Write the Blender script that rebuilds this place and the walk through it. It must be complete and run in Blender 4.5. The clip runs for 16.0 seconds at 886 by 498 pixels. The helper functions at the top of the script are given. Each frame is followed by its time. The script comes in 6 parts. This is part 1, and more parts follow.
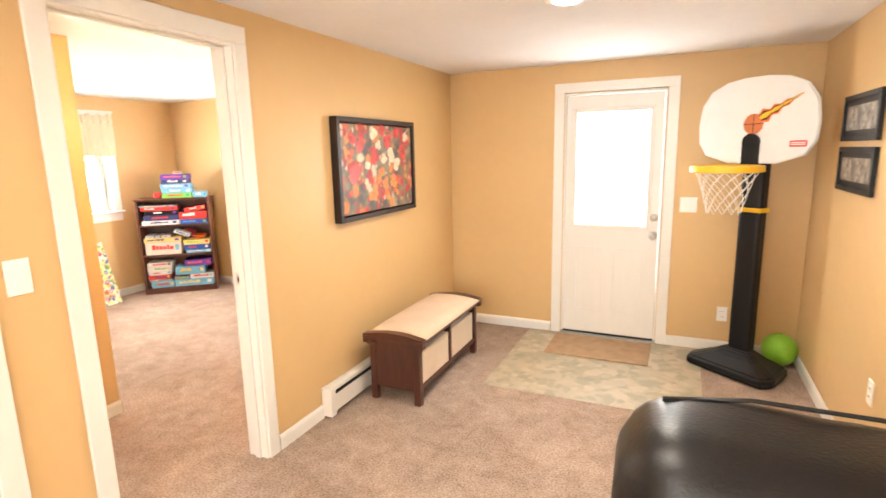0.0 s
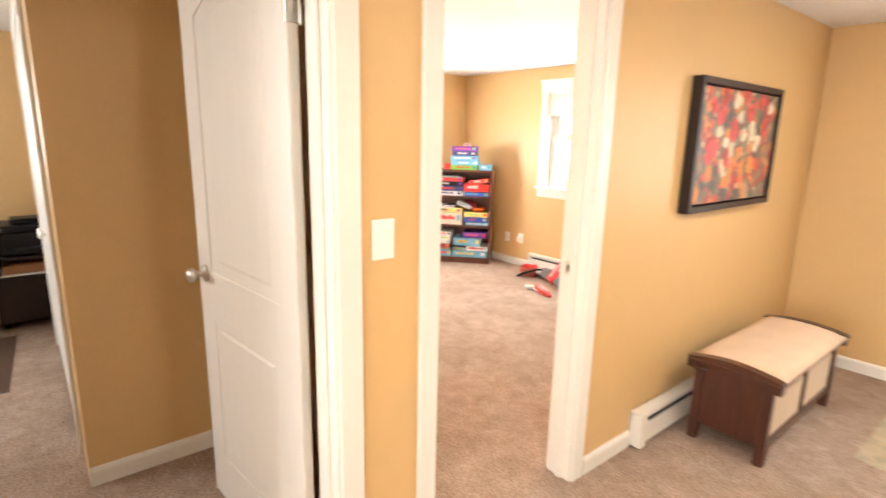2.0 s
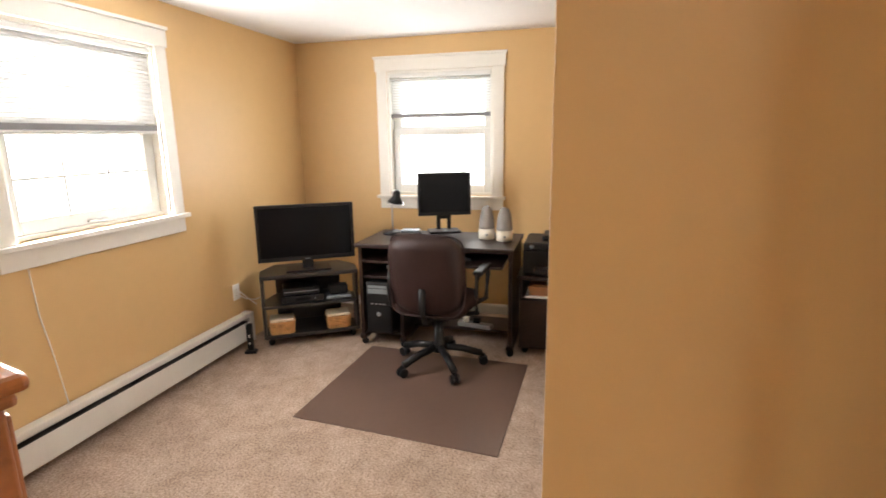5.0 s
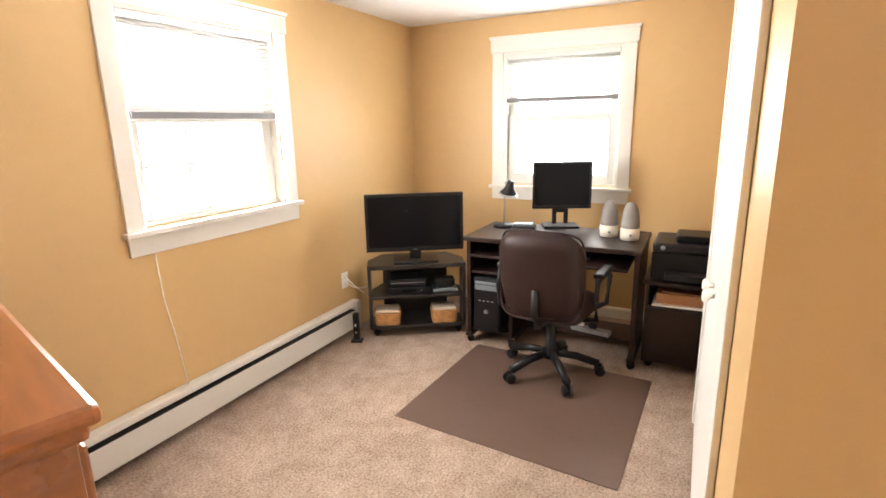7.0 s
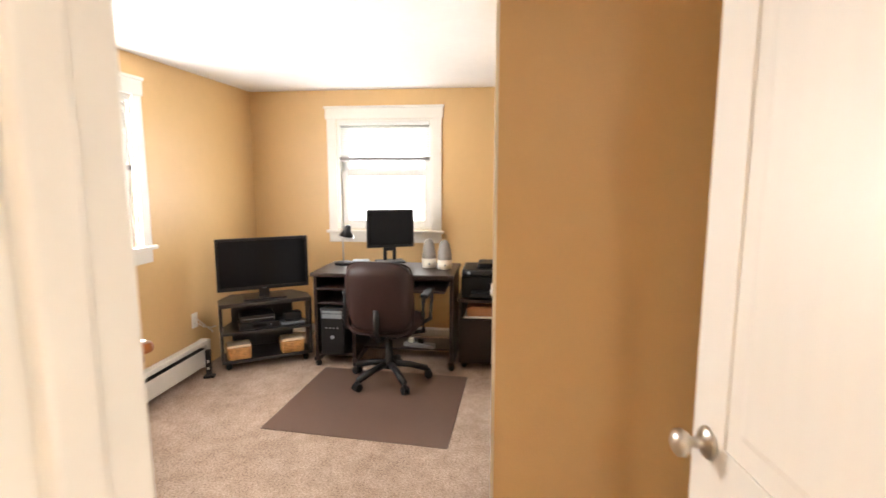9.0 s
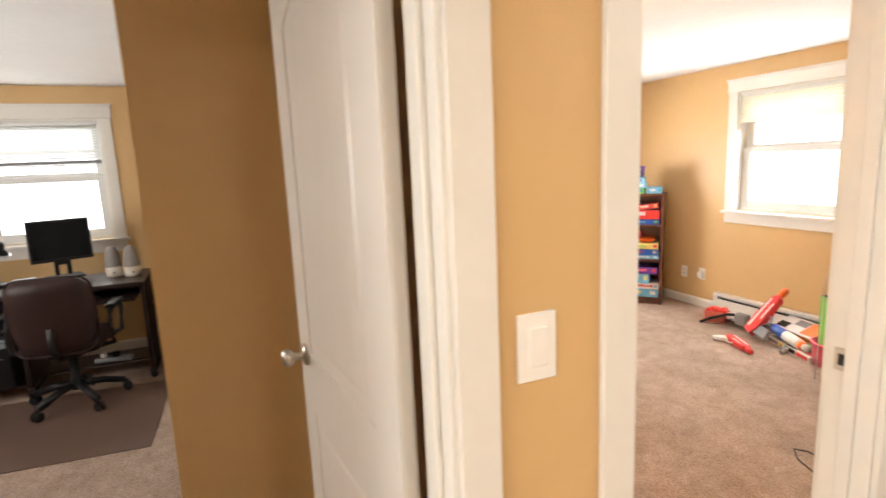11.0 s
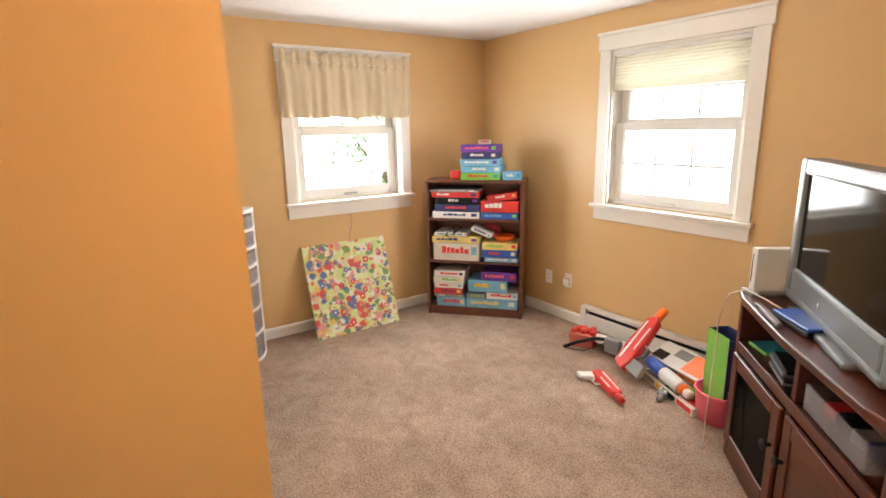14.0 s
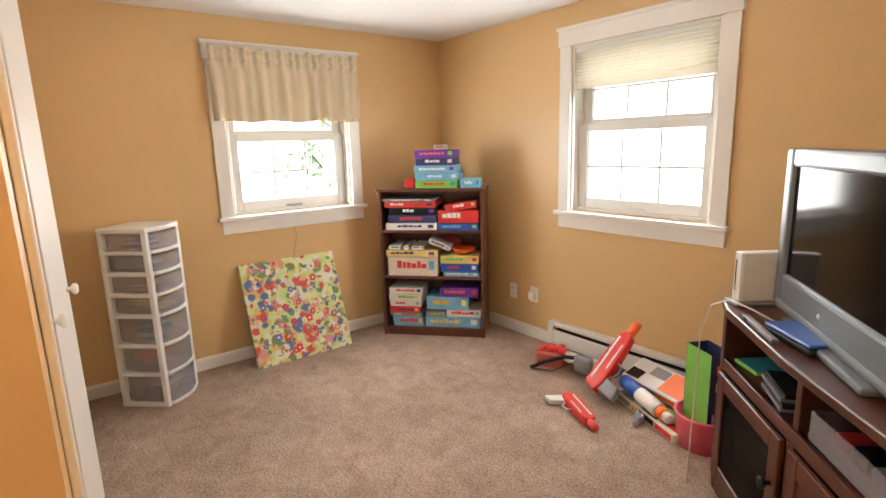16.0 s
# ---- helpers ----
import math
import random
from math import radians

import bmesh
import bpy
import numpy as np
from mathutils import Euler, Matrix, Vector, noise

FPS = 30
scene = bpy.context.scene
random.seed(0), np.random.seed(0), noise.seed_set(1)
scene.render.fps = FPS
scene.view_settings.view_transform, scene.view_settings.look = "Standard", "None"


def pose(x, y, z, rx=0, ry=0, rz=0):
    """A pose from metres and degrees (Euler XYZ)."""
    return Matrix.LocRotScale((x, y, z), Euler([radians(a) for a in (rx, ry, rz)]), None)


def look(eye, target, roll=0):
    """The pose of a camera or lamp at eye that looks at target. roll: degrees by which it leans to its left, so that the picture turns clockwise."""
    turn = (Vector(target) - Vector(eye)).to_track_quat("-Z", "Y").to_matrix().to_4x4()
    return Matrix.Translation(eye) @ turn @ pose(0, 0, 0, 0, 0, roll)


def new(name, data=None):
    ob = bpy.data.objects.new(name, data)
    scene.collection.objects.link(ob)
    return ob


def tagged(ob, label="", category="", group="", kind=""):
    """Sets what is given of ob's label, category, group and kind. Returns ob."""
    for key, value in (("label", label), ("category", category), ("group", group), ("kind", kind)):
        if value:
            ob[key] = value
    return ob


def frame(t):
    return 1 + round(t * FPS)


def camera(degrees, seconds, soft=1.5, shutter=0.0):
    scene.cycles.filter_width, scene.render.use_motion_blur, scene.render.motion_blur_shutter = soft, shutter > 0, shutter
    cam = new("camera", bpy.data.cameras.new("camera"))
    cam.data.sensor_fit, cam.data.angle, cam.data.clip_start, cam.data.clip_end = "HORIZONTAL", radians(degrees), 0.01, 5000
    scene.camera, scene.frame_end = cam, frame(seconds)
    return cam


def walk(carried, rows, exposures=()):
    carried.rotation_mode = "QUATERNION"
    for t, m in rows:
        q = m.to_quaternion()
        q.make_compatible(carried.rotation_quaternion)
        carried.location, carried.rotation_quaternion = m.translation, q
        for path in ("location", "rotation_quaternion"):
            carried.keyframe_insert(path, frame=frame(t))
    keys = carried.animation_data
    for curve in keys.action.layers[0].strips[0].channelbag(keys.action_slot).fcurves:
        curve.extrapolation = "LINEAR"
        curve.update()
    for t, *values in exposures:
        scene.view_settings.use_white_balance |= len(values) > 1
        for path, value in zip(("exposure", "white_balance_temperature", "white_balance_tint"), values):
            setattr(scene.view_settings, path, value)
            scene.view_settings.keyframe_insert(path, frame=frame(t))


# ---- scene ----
# ---- camera and walk ----
cam = camera(81.0, 16.0, soft=1.6, shutter=0.4)
PATH = [
    (0, (0.909, 1.067, 1.583), (0.091, 2.855, 1.215), -1.2),
    (0.5, (0.823, 1.090, 1.556), (-0.119, 2.811, 1.170), 0.1),
    (1, (0.626, 1.093, 1.534), (-0.459, 2.723, 1.130), 1.2),
    (1.5, (0.428, 1.106, 1.515), (-0.847, 2.589, 1.098), 1.8),
    (2, (0.220, 1.192, 1.507), (-1.291, 2.432, 1.081), 1.3),
    (2.5, (-0.055, 1.301, 1.491), (-1.761, 2.252, 1.059), 1.3),
    (3, (-0.334, 1.364, 1.490), (-2.177, 2.012, 1.060), 1.6),
    (3.5, (-0.597, 1.413, 1.535), (-2.521, 1.717, 1.082), 0.6),
    (4, (-0.878, 1.426, 1.526), (-2.826, 1.408, 1.073), -0.2),
    (4.5, (-1.119, 1.375, 1.533), (-3.052, 1.119, 1.089), -0.3),
    (5, (-1.325, 1.331, 1.471), (-3.215, 0.830, 1.050), -0.8),
    (5.2, (-1.419, 1.351, 1.447), (-3.279, 0.749, 1.022), -1.1),
    (7.3, (-1.531, 1.200, 1.480), (-3.272, 0.326, 1.012), -1.1),
    (7.5, (-1.486, 1.252, 1.465), (-3.251, 0.410, 1.027), -0.4),
    (8, (-1.319, 1.297, 1.469), (-3.161, 0.612, 1.100), 0.4),
    (10.5, (-0.296, 1.398, 1.522), (-2.199, 1.950, 1.248), -2.0),
    (11, (-0.309, 1.525, 1.521), (-2.128, 2.287, 1.190), -2.5),
    (11.5, (-0.386, 1.726, 1.512), (-2.141, 2.607, 1.128), -2.6),
    (12, (-0.502, 1.940, 1.505), (-2.221, 2.873, 1.087), -2.7),
    (12.5, (-0.674, 2.179, 1.490), (-2.377, 3.135, 1.061), -2.3),
    (13, (-0.842, 2.424, 1.506), (-2.533, 3.395, 1.065), -2.7),
    (13.5, (-1.052, 2.637, 1.500), (-2.717, 3.649, 1.050), -1.8),
    (14, (-1.209, 2.750, 1.520), (-2.821, 3.844, 1.067), -1.1),
    (14.5, (-1.303, 2.862, 1.495), (-2.887, 3.999, 1.051), -1.2),
    (15, (-1.400, 2.970, 1.459), (-2.953, 4.153, 1.024), -1.4),
    (15.5, (-1.430, 2.996, 1.434), (-2.972, 4.201, 1.023), -1.6),
    (16, (-1.410, 3.017, 1.427), (-2.963, 4.214, 1.033), -1.7),
]
EXPOSURES = [(0, 0.6), (1.0, 0.62), (2.0, 0.5), (3.0, 0.35), (3.5, 0.3), (4.0, 0.3), (5.2, 0.7), (7.3, 1.0), (8.2, 1.0), (10.5, 0.25), (11.5, -0.15), (12.5, -0.25), (13.0, -0.25), (14, -0.42), (16, -0.62)]
walk(cam, [(t, look(eye, target, roll)) for t, eye, target, roll in PATH], EXPOSURES)

# ---- world, sun, lights ----
world = bpy.data.worlds.new("World")
scene.world = world
world.use_nodes = True
_wn = world.node_tree.nodes
_sky = _wn.new("ShaderNodeTexSky")
_sky.sky_type, _sky.sun_disc = 'NISHITA', False
_sky.sun_elevation, _sky.sun_rotation = radians(55), radians(200)
world.node_tree.links.new(_sky.outputs[0], _wn["Background"].inputs[0])
_wn["Background"].inputs[1].default_value = 0.15


def sun_lamp():
    d = bpy.data.lights.new("sun", 'SUN')
    d.energy, d.angle, d.color = 4.0, radians(0.6), (1, 0.96, 0.9)
    o = new("sun", d)
    o.matrix_world = pose(0, 0, 12, 35, 0, -20)


def window_light(name, centre, facing, w, h, watts, color=(1, 1, 1)):
    """A lamp in a window's opening that stands for the sky's light."""
    d = bpy.data.lights.new(name, 'AREA')
    d.shape, d.size, d.size_y, d.energy, d.color = 'RECTANGLE', w, h, watts, color
    o = new(name, d)
    o.matrix_world = look(centre, Vector(centre) + Vector(facing))


sun_lamp()
W_SKY = (1.0, 0.975, 0.94)
window_light("sky_office_south", (-3.45, -1.045, 1.5), (0, 1, 0), 0.88, 0.9, 42, W_SKY)
window_light("sky_office_west", (-5.50, 0.21, 1.5), (1, 0, 0), 0.84, 0.9, 9, W_SKY)
window_light("sky_play_north", (-3.145, 5.785, 1.34), (0, -1, 0), 0.88, 0.66, 43, W_SKY)
window_light("sky_play_west", (-4.975, 4.46, 1.29), (1, 0, 0), 0.84, 0.55, 36, W_SKY)
# added fill lamp at the hall's unseen south end, its window assumed
window_light("fill_hall_south", (0.4, -2.55, 1.35), (0, 1, 0), 2.2, 1.5, 70, W_SKY)
window_light("sky_entry_door", (0.395, 5.456, 1.42), (0, -1, 0), 0.54, 0.88, 14, W_SKY)


def can_light(x, y, watts):
    d = bpy.data.lights.new("can_lamp", 'AREA')
    d.shape, d.size, d.energy, d.color = 'DISK', 0.11, watts, (1, 0.91, 0.79)
    new("can_lamp", d).matrix_world = pose(x, y, 2.244)


# the lamps at y 2.0 and 0.4 are added, out of view, to brighten the hall
for _y, _w in ((3.63, 23), (2.0, 14), (0.4, 22)):
    can_light(0.387, _y, _w)

# ---- materials ----


def material(name, color, rough=0.6, metal=0.0, var=0.08, scale=6.0, bump=0.0, bscale=200.0, coat=0.0, spec=0.5, stretch=None, color2=None, dist=0.004):
    """Principled surface with a broad tint variation, a fine one, and fine relief."""
    m = bpy.data.materials.new(name)
    m.use_nodes = True
    t = m.node_tree
    b = t.nodes["Principled BSDF"]
    b.inputs["Roughness"].default_value, b.inputs["Metallic"].default_value = rough, metal
    b.inputs["Coat Weight"].default_value, b.inputs["Specular IOR Level"].default_value = coat, spec
    co = t.nodes.new("ShaderNodeTexCoord")
    mp = t.nodes.new("ShaderNodeMapping")
    t.links.new(co.outputs["Object"], mp.inputs[0])
    if stretch:
        mp.inputs["Scale"].default_value = stretch
    n1, n2, mix, ramp = (t.nodes.new(k) for k in ("ShaderNodeTexNoise", "ShaderNodeTexNoise", "ShaderNodeMath", "ShaderNodeValToRGB"))
    n1.inputs["Scale"].default_value, n2.inputs["Scale"].default_value = scale, scale * 11
    n1.inputs["Detail"].default_value = 6
    for n in (n1, n2):
        t.links.new(mp.outputs[0], n.inputs["Vector"])
    mix.operation = 'MULTIPLY_ADD'
    t.links.new(n2.outputs["Fac"], mix.inputs[0])
    mix.inputs[1].default_value = 0.45
    t.links.new(n1.outputs["Fac"], mix.inputs[2])
    t.links.new(mix.outputs[0], ramp.inputs[0])
    c2 = color2 or tuple(min(1, c * (1 + var)) for c in color)
    c1 = color if color2 else tuple(c * (1 - var) for c in color)
    ramp.color_ramp.elements[0].position, ramp.color_ramp.elements[1].position = 0.5, 0.95
    ramp.color_ramp.elements[0].color, ramp.color_ramp.elements[1].color = (*c1, 1), (*c2, 1)
    t.links.new(ramp.outputs[0], b.inputs["Base Color"])
    rr = t.nodes.new("ShaderNodeMapRange")
    rr.inputs["To Min"].default_value, rr.inputs["To Max"].default_value = max(0.02, rough - 0.07), min(1, rough + 0.07)
    t.links.new(n1.outputs["Fac"], rr.inputs["Value"])
    t.links.new(rr.outputs[0], b.inputs["Roughness"])
    if bump:
        nb, bp = t.nodes.new("ShaderNodeTexNoise"), t.nodes.new("ShaderNodeBump")
        nb.inputs["Scale"].default_value, nb.inputs["Detail"].default_value = bscale, 4
        t.links.new(mp.outputs[0], nb.inputs["Vector"])
        t.links.new(nb.outputs["Fac"], bp.inputs["Height"])
        bp.inputs["Strength"].default_value, bp.inputs["Distance"].default_value = bump, dist
        t.links.new(bp.outputs[0], b.inputs["Normal"])
    return m


def carpet_material(name, dark, light):
    m = material(name, dark, 0.95, 0, 0.1, 1.6, 0.9, 160, 0, 0.1, None, light, 0.012)
    t = m.node_tree
    b = t.nodes["Principled BSDF"]
    co = t.nodes["Texture Coordinate"]
    v, f, r, mx = (t.nodes.new(k) for k in ("ShaderNodeTexVoronoi", "ShaderNodeTexNoise", "ShaderNodeValToRGB", "ShaderNodeMix"))
    mx.data_type, mx.blend_type = 'RGBA', 'MULTIPLY'
    v.inputs["Scale"].default_value, f.inputs["Scale"].default_value, f.inputs["Detail"].default_value = 130, 95, 8
    for n in (v, f):
        t.links.new(co.outputs["Object"], n.inputs["Vector"])
    t.links.new(f.outputs["Fac"], r.inputs[0])
    r.color_ramp.elements[0].position, r.color_ramp.elements[1].position = 0.34, 0.62
    r.color_ramp.elements[0].color, r.color_ramp.elements[1].color = (0.58, 0.54, 0.51, 1), (1.06, 1.06, 1.06, 1)
    src = b.inputs["Base Color"].links[0].from_socket
    mx.inputs[0].default_value = 1
    t.links.new(src, mx.inputs[6])
    t.links.new(r.outputs[0], mx.inputs[7])
    tread, tr, tm = (t.nodes.new(k) for k in ("ShaderNodeTexNoise", "ShaderNodeValToRGB", "ShaderNodeMix"))
    tread.inputs["Scale"].default_value, tread.inputs["Detail"].default_value, tread.inputs["Distortion"].default_value = 7.5, 5, 0.8
    t.links.new(co.outputs["Object"], tread.inputs["Vector"])
    t.links.new(tread.outputs["Fac"], tr.inputs[0])
    tr.color_ramp.elements[0].position, tr.color_ramp.elements[1].position = 0.36, 0.6
    tr.color_ramp.elements[0].color, tr.color_ramp.elements[1].color = (0.87, 0.855, 0.84, 1), (1.04, 1.04, 1.04, 1)
    tm.data_type, tm.blend_type = 'RGBA', 'MULTIPLY'
    tm.inputs[0].default_value = 1
    t.links.new(mx.outputs[2], tm.inputs[6])
    t.links.new(tr.outputs[0], tm.inputs[7])
    t.links.new(tm.outputs[2], b.inputs["Base Color"])
    return m


def splotch_material(name, base, colors, scale, rough=0.6, smooth=0.02, bump=0.3):
    """Blossoms of several colours strewn on a ground colour, as brushed paint or print."""
    m = bpy.data.materials.new(name)
    m.use_nodes = True
    t = m.node_tree
    b = t.nodes["Principled BSDF"]
    b.inputs["Roughness"].default_value = rough
    co = t.nodes.new("ShaderNodeTexCoord")
    wob, add = t.nodes.new("ShaderNodeTexNoise"), t.nodes.new("ShaderNodeVectorMath")
    wob.inputs["Scale"].default_value = scale * 1.6
    add.operation = 'MULTIPLY_ADD'
    add.inputs[1].default_value = (0.5 / scale,) * 3
    t.links.new(co.outputs["Object"], wob.inputs["Vector"])
    t.links.new(wob.outputs["Color"], add.inputs[0])
    t.links.new(co.outputs["Object"], add.inputs[2])
    n = t.nodes.new("ShaderNodeTexNoise")
    n.inputs["Scale"].default_value, n.inputs["Detail"].default_value = scale * 1.3, 7
    t.links.new(co.outputs["Object"], n.inputs["Vector"])
    g = t.nodes.new("ShaderNodeValToRGB")
    g.color_ramp.elements[0].position, g.color_ramp.elements[1].position = 0.38, 0.62
    g.color_ramp.elements[0].color, g.color_ramp.elements[1].color = (*base[0], 1), (*base[1], 1)
    t.links.new(n.outputs["Fac"], g.inputs[0])
    last = g.outputs[0]
    for layer, sc, keep in ((0, scale, 0.62), (1, scale * 1.7, 0.5), (2, scale * 2.9, 0.45)):
        v = t.nodes.new("ShaderNodeTexVoronoi")
        v.inputs["Scale"].default_value = sc
        off = t.nodes.new("ShaderNodeVectorMath")
        off.inputs[1].default_value = (layer * 1.37, layer * 2.11, layer * 0.77)
        t.links.new(add.outputs[0], off.inputs[0])
        t.links.new(off.outputs[0], v.inputs["Vector"])
        ramp = t.nodes.new("ShaderNodeValToRGB")
        ramp.color_ramp.interpolation = 'CONSTANT'
        els = ramp.color_ramp.elements
        while len(els) < len(colors):
            els.new(0.5)
        for i, c in enumerate(colors):
            els[i].position, els[i].color = i / len(colors), (*c, 1)
        sep = t.nodes.new("ShaderNodeSeparateColor")
        t.links.new(v.outputs["Color"], sep.inputs[0])
        t.links.new(sep.outputs[0], ramp.inputs[0])
        edge, pick, both, mx = (t.nodes.new(k) for k in ("ShaderNodeMapRange", "ShaderNodeMath", "ShaderNodeMath", "ShaderNodeMix"))
        edge.inputs["From Min"].default_value, edge.inputs["From Max"].default_value = 0.42 + smooth * 4, 0.36
        edge.inputs["To Min"].default_value, edge.inputs["To Max"].default_value = 0, 1
        t.links.new(v.outputs["Distance"], edge.inputs["Value"])
        pick.operation, both.operation = 'LESS_THAN', 'MULTIPLY'
        t.links.new(sep.outputs[1], pick.inputs[0])
        pick.inputs[1].default_value = keep
        t.links.new(edge.outputs[0], both.inputs[0])
        t.links.new(pick.outputs[0], both.inputs[1])
        mx.data_type = 'RGBA'
        t.links.new(both.outputs[0], mx.inputs[0])
        t.links.new(last, mx.inputs[6])
        t.links.new(ramp.outputs[0], mx.inputs[7])
        last = mx.outputs[2]
    t.links.new(last, b.inputs["Base Color"])
    bp = t.nodes.new("ShaderNodeBump")
    bp.inputs["Strength"].default_value, bp.inputs["Distance"].default_value = bump, 0.003
    t.links.new(n.outputs["Fac"], bp.inputs["Height"])
    t.links.new(bp.outputs[0], b.inputs["Normal"])
    return m


def glass_material(name, rough=0.0, tint=(1, 1, 1), alpha=None):
    m = bpy.data.materials.new(name)
    m.use_nodes = True
    t = m.node_tree
    out = t.nodes["Material Output"]
    tr, gl, mx = (t.nodes.new(k) for k in ("ShaderNodeBsdfTransparent", "ShaderNodeBsdfGlossy", "ShaderNodeMixShader"))
    tr.inputs[0].default_value = (*tint, 1)
    gl.inputs["Roughness"].default_value = rough
    mx.inputs[0].default_value = 0.06
    t.links.new(tr.outputs[0], mx.inputs[1])
    t.links.new(gl.outputs[0], mx.inputs[2])
    t.links.new(mx.outputs[0], out.inputs[0])
    if alpha:
        df, m2 = t.nodes.new("ShaderNodeBsdfDiffuse"), t.nodes.new("ShaderNodeMixShader")
        df.inputs[0].default_value = (*alpha[1], 1)
        m2.inputs[0].default_value = alpha[0]
        t.links.new(mx.outputs[0], m2.inputs[1])
        t.links.new(df.outputs[0], m2.inputs[2])
        t.links.new(m2.outputs[0], out.inputs[0])
    return m


def cloth_material(name, color, through_share=0.5, scale=600):
    """Thin cloth or paper that lets part of the light through."""
    m = material(name, color, 0.9, 0, 0.05, 5, 0.3, scale, 0, 0.1)
    t = m.node_tree
    b, out = t.nodes["Principled BSDF"], t.nodes["Material Output"]
    tl, mx = t.nodes.new("ShaderNodeBsdfTranslucent"), t.nodes.new("ShaderNodeMixShader")
    tl.inputs[0].default_value = (*color, 1)
    mx.inputs[0].default_value = through_share
    t.links.new(b.outputs[0], mx.inputs[1])
    t.links.new(tl.outputs[0], mx.inputs[2])
    t.links.new(mx.outputs[0], out.inputs[0])
    return m


M_WALL = material("wall_paint", (0.64, 0.432, 0.205), 0.42, 0, 0.03, 1.3, 0.12, 140, 0, 0.4)
M_CEIL = material("ceiling_paint", (0.78, 0.78, 0.79), 0.9, 0, 0.03, 2, 0.2, 90)
M_TRIM = material("trim_paint", (0.76, 0.74, 0.69), 0.35, 0, 0.03, 3, 0.05, 60)
M_DOOR = material("door_paint", (0.74, 0.715, 0.67), 0.38, 0, 0.03, 2.5, 0.12, 120, stretch=(1, 1, 0.15))
M_CARPET = carpet_material("carpet_pile", (0.40, 0.30, 0.235), (0.54, 0.42, 0.34))
M_BLACK = material("black_plastic", (0.008, 0.008, 0.009), 0.42, 0, 0.2, 8, 0.05, 300, 0, 0.25)
M_SCREEN = material("screen_glass", (0.004, 0.004, 0.005), 0.1, 0, 0.1, 2, spec=0.12)
M_ESPRESSO = material("espresso_wood", (0.018, 0.009, 0.007), 0.4, 0, 0.35, 4, 0.1, 60, 0.05, 0.3, stretch=(1, 0.12, 1))
M_DARKWOOD = material("dark_red_wood", (0.062, 0.018, 0.010), 0.3, 0, 0.4, 4, 0.08, 60, 0.25, stretch=(1, 1, 0.12))
M_CHERRY = material("cherry_wood", (0.075, 0.017, 0.0065), 0.36, 0, 0.35, 5, 0.08, 60, 0.1, stretch=(0.2, 1, 1))
M_DRESSER = material("honey_cherry_wood", (0.36, 0.125, 0.035), 0.3, 0, 0.3, 5, 0.06, 60, 0.3, stretch=(1, 0.12, 1))
M_BROWNLEATHER = material("brown_leather", (0.024, 0.011, 0.010), 0.48, 0, 0.2, 8, 0.25, 260, 0, 0.25)
M_BLACKLEATHER = material("black_leather", (0.009, 0.008, 0.008), 0.34, 0, 0.2, 6, 0.35, 120, 0.03, 0.35)
M_CREAM = material("cream_cloth", (0.62, 0.47, 0.34), 0.9, 0, 0.06, 6, 0.4, 500)
M_LINEN = material("linen_basket", (0.66, 0.55, 0.42), 0.9, 0, 0.06, 6, 0.4, 420)
M_NICKEL = material("brushed_nickel", (0.58, 0.55, 0.50), 0.3, 1.0, 0.05, 30)
M_STEEL = material("steel", (0.5, 0.5, 0.5), 0.35, 1.0, 0.05, 30)
M_HEATER = material("heater_enamel", (0.72, 0.70, 0.65), 0.35, 0, 0.03, 5)
# near-black: carries the shade of slots, holes and cavities; also plain dark print
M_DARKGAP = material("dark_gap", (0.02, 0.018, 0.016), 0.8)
M_PLATE = material("switch_plastic", (0.86, 0.84, 0.79), 0.3, 0, 0.02, 5)
M_MAT = material("chair_mat_vinyl", (0.115, 0.072, 0.055), 0.36, 0, 0.1, 3, 0.15, 240)
M_DOORMAT = material("doormat_weave", (0.36, 0.235, 0.135), 0.95, 0, 0.15, 14, 0.6, 300)
M_WICKER = material("wicker", (0.50, 0.25, 0.085), 0.6, 0, 0.3, 30, 0.6, 120)
M_SILVER = material("silver_plastic", (0.17, 0.195, 0.215), 0.4, 0.2, 0.05, 6)
M_GREY = material("grey_plastic", (0.22, 0.22, 0.23), 0.45, 0, 0.1, 10)
M_WHITE = material("white_plastic", (0.72, 0.72, 0.70), 0.4, 0, 0.03, 8)
M_YELLOW = material("yellow_plastic", (0.80, 0.48, 0.02), 0.4, 0, 0.05, 8)
M_RED = material("red_plastic", (0.62, 0.035, 0.03), 0.35, 0, 0.08, 8)
M_ORANGE = material("orange_plastic", (0.85, 0.16, 0.02), 0.35, 0, 0.06, 8)
M_BALL = material("orange_ball_print", (0.55, 0.16, 0.05), 0.6, 0, 0.15, 10)
M_LIME = material("lime_rubber", (0.22, 0.50, 0.03), 0.5, 0, 0.15, 12, 0.4, 160)
M_PINK = material("pink_plastic", (0.80, 0.13, 0.20), 0.4, 0, 0.06, 8)
M_BLUE = material("blue_plastic", (0.02, 0.09, 0.42), 0.3, 0, 0.1, 8)
M_GREEN = material("green_print", (0.20, 0.52, 0.08), 0.5, 0, 0.1, 8)
M_NAVY = material("navy_print", (0.03, 0.04, 0.14), 0.5, 0, 0.2, 8)
M_PURPLE = material("purple_print", (0.13, 0.04, 0.32), 0.5, 0, 0.2, 12)
M_SKYBLUE = material("sky_blue_print", (0.16, 0.42, 0.62), 0.5, 0, 0.2, 12)
M_TEAL = material("teal_print", (0.03, 0.26, 0.34), 0.5, 0, 0.2, 12)
M_CARD = material("pale_card", (0.66, 0.62, 0.54), 0.6, 0, 0.1, 12)
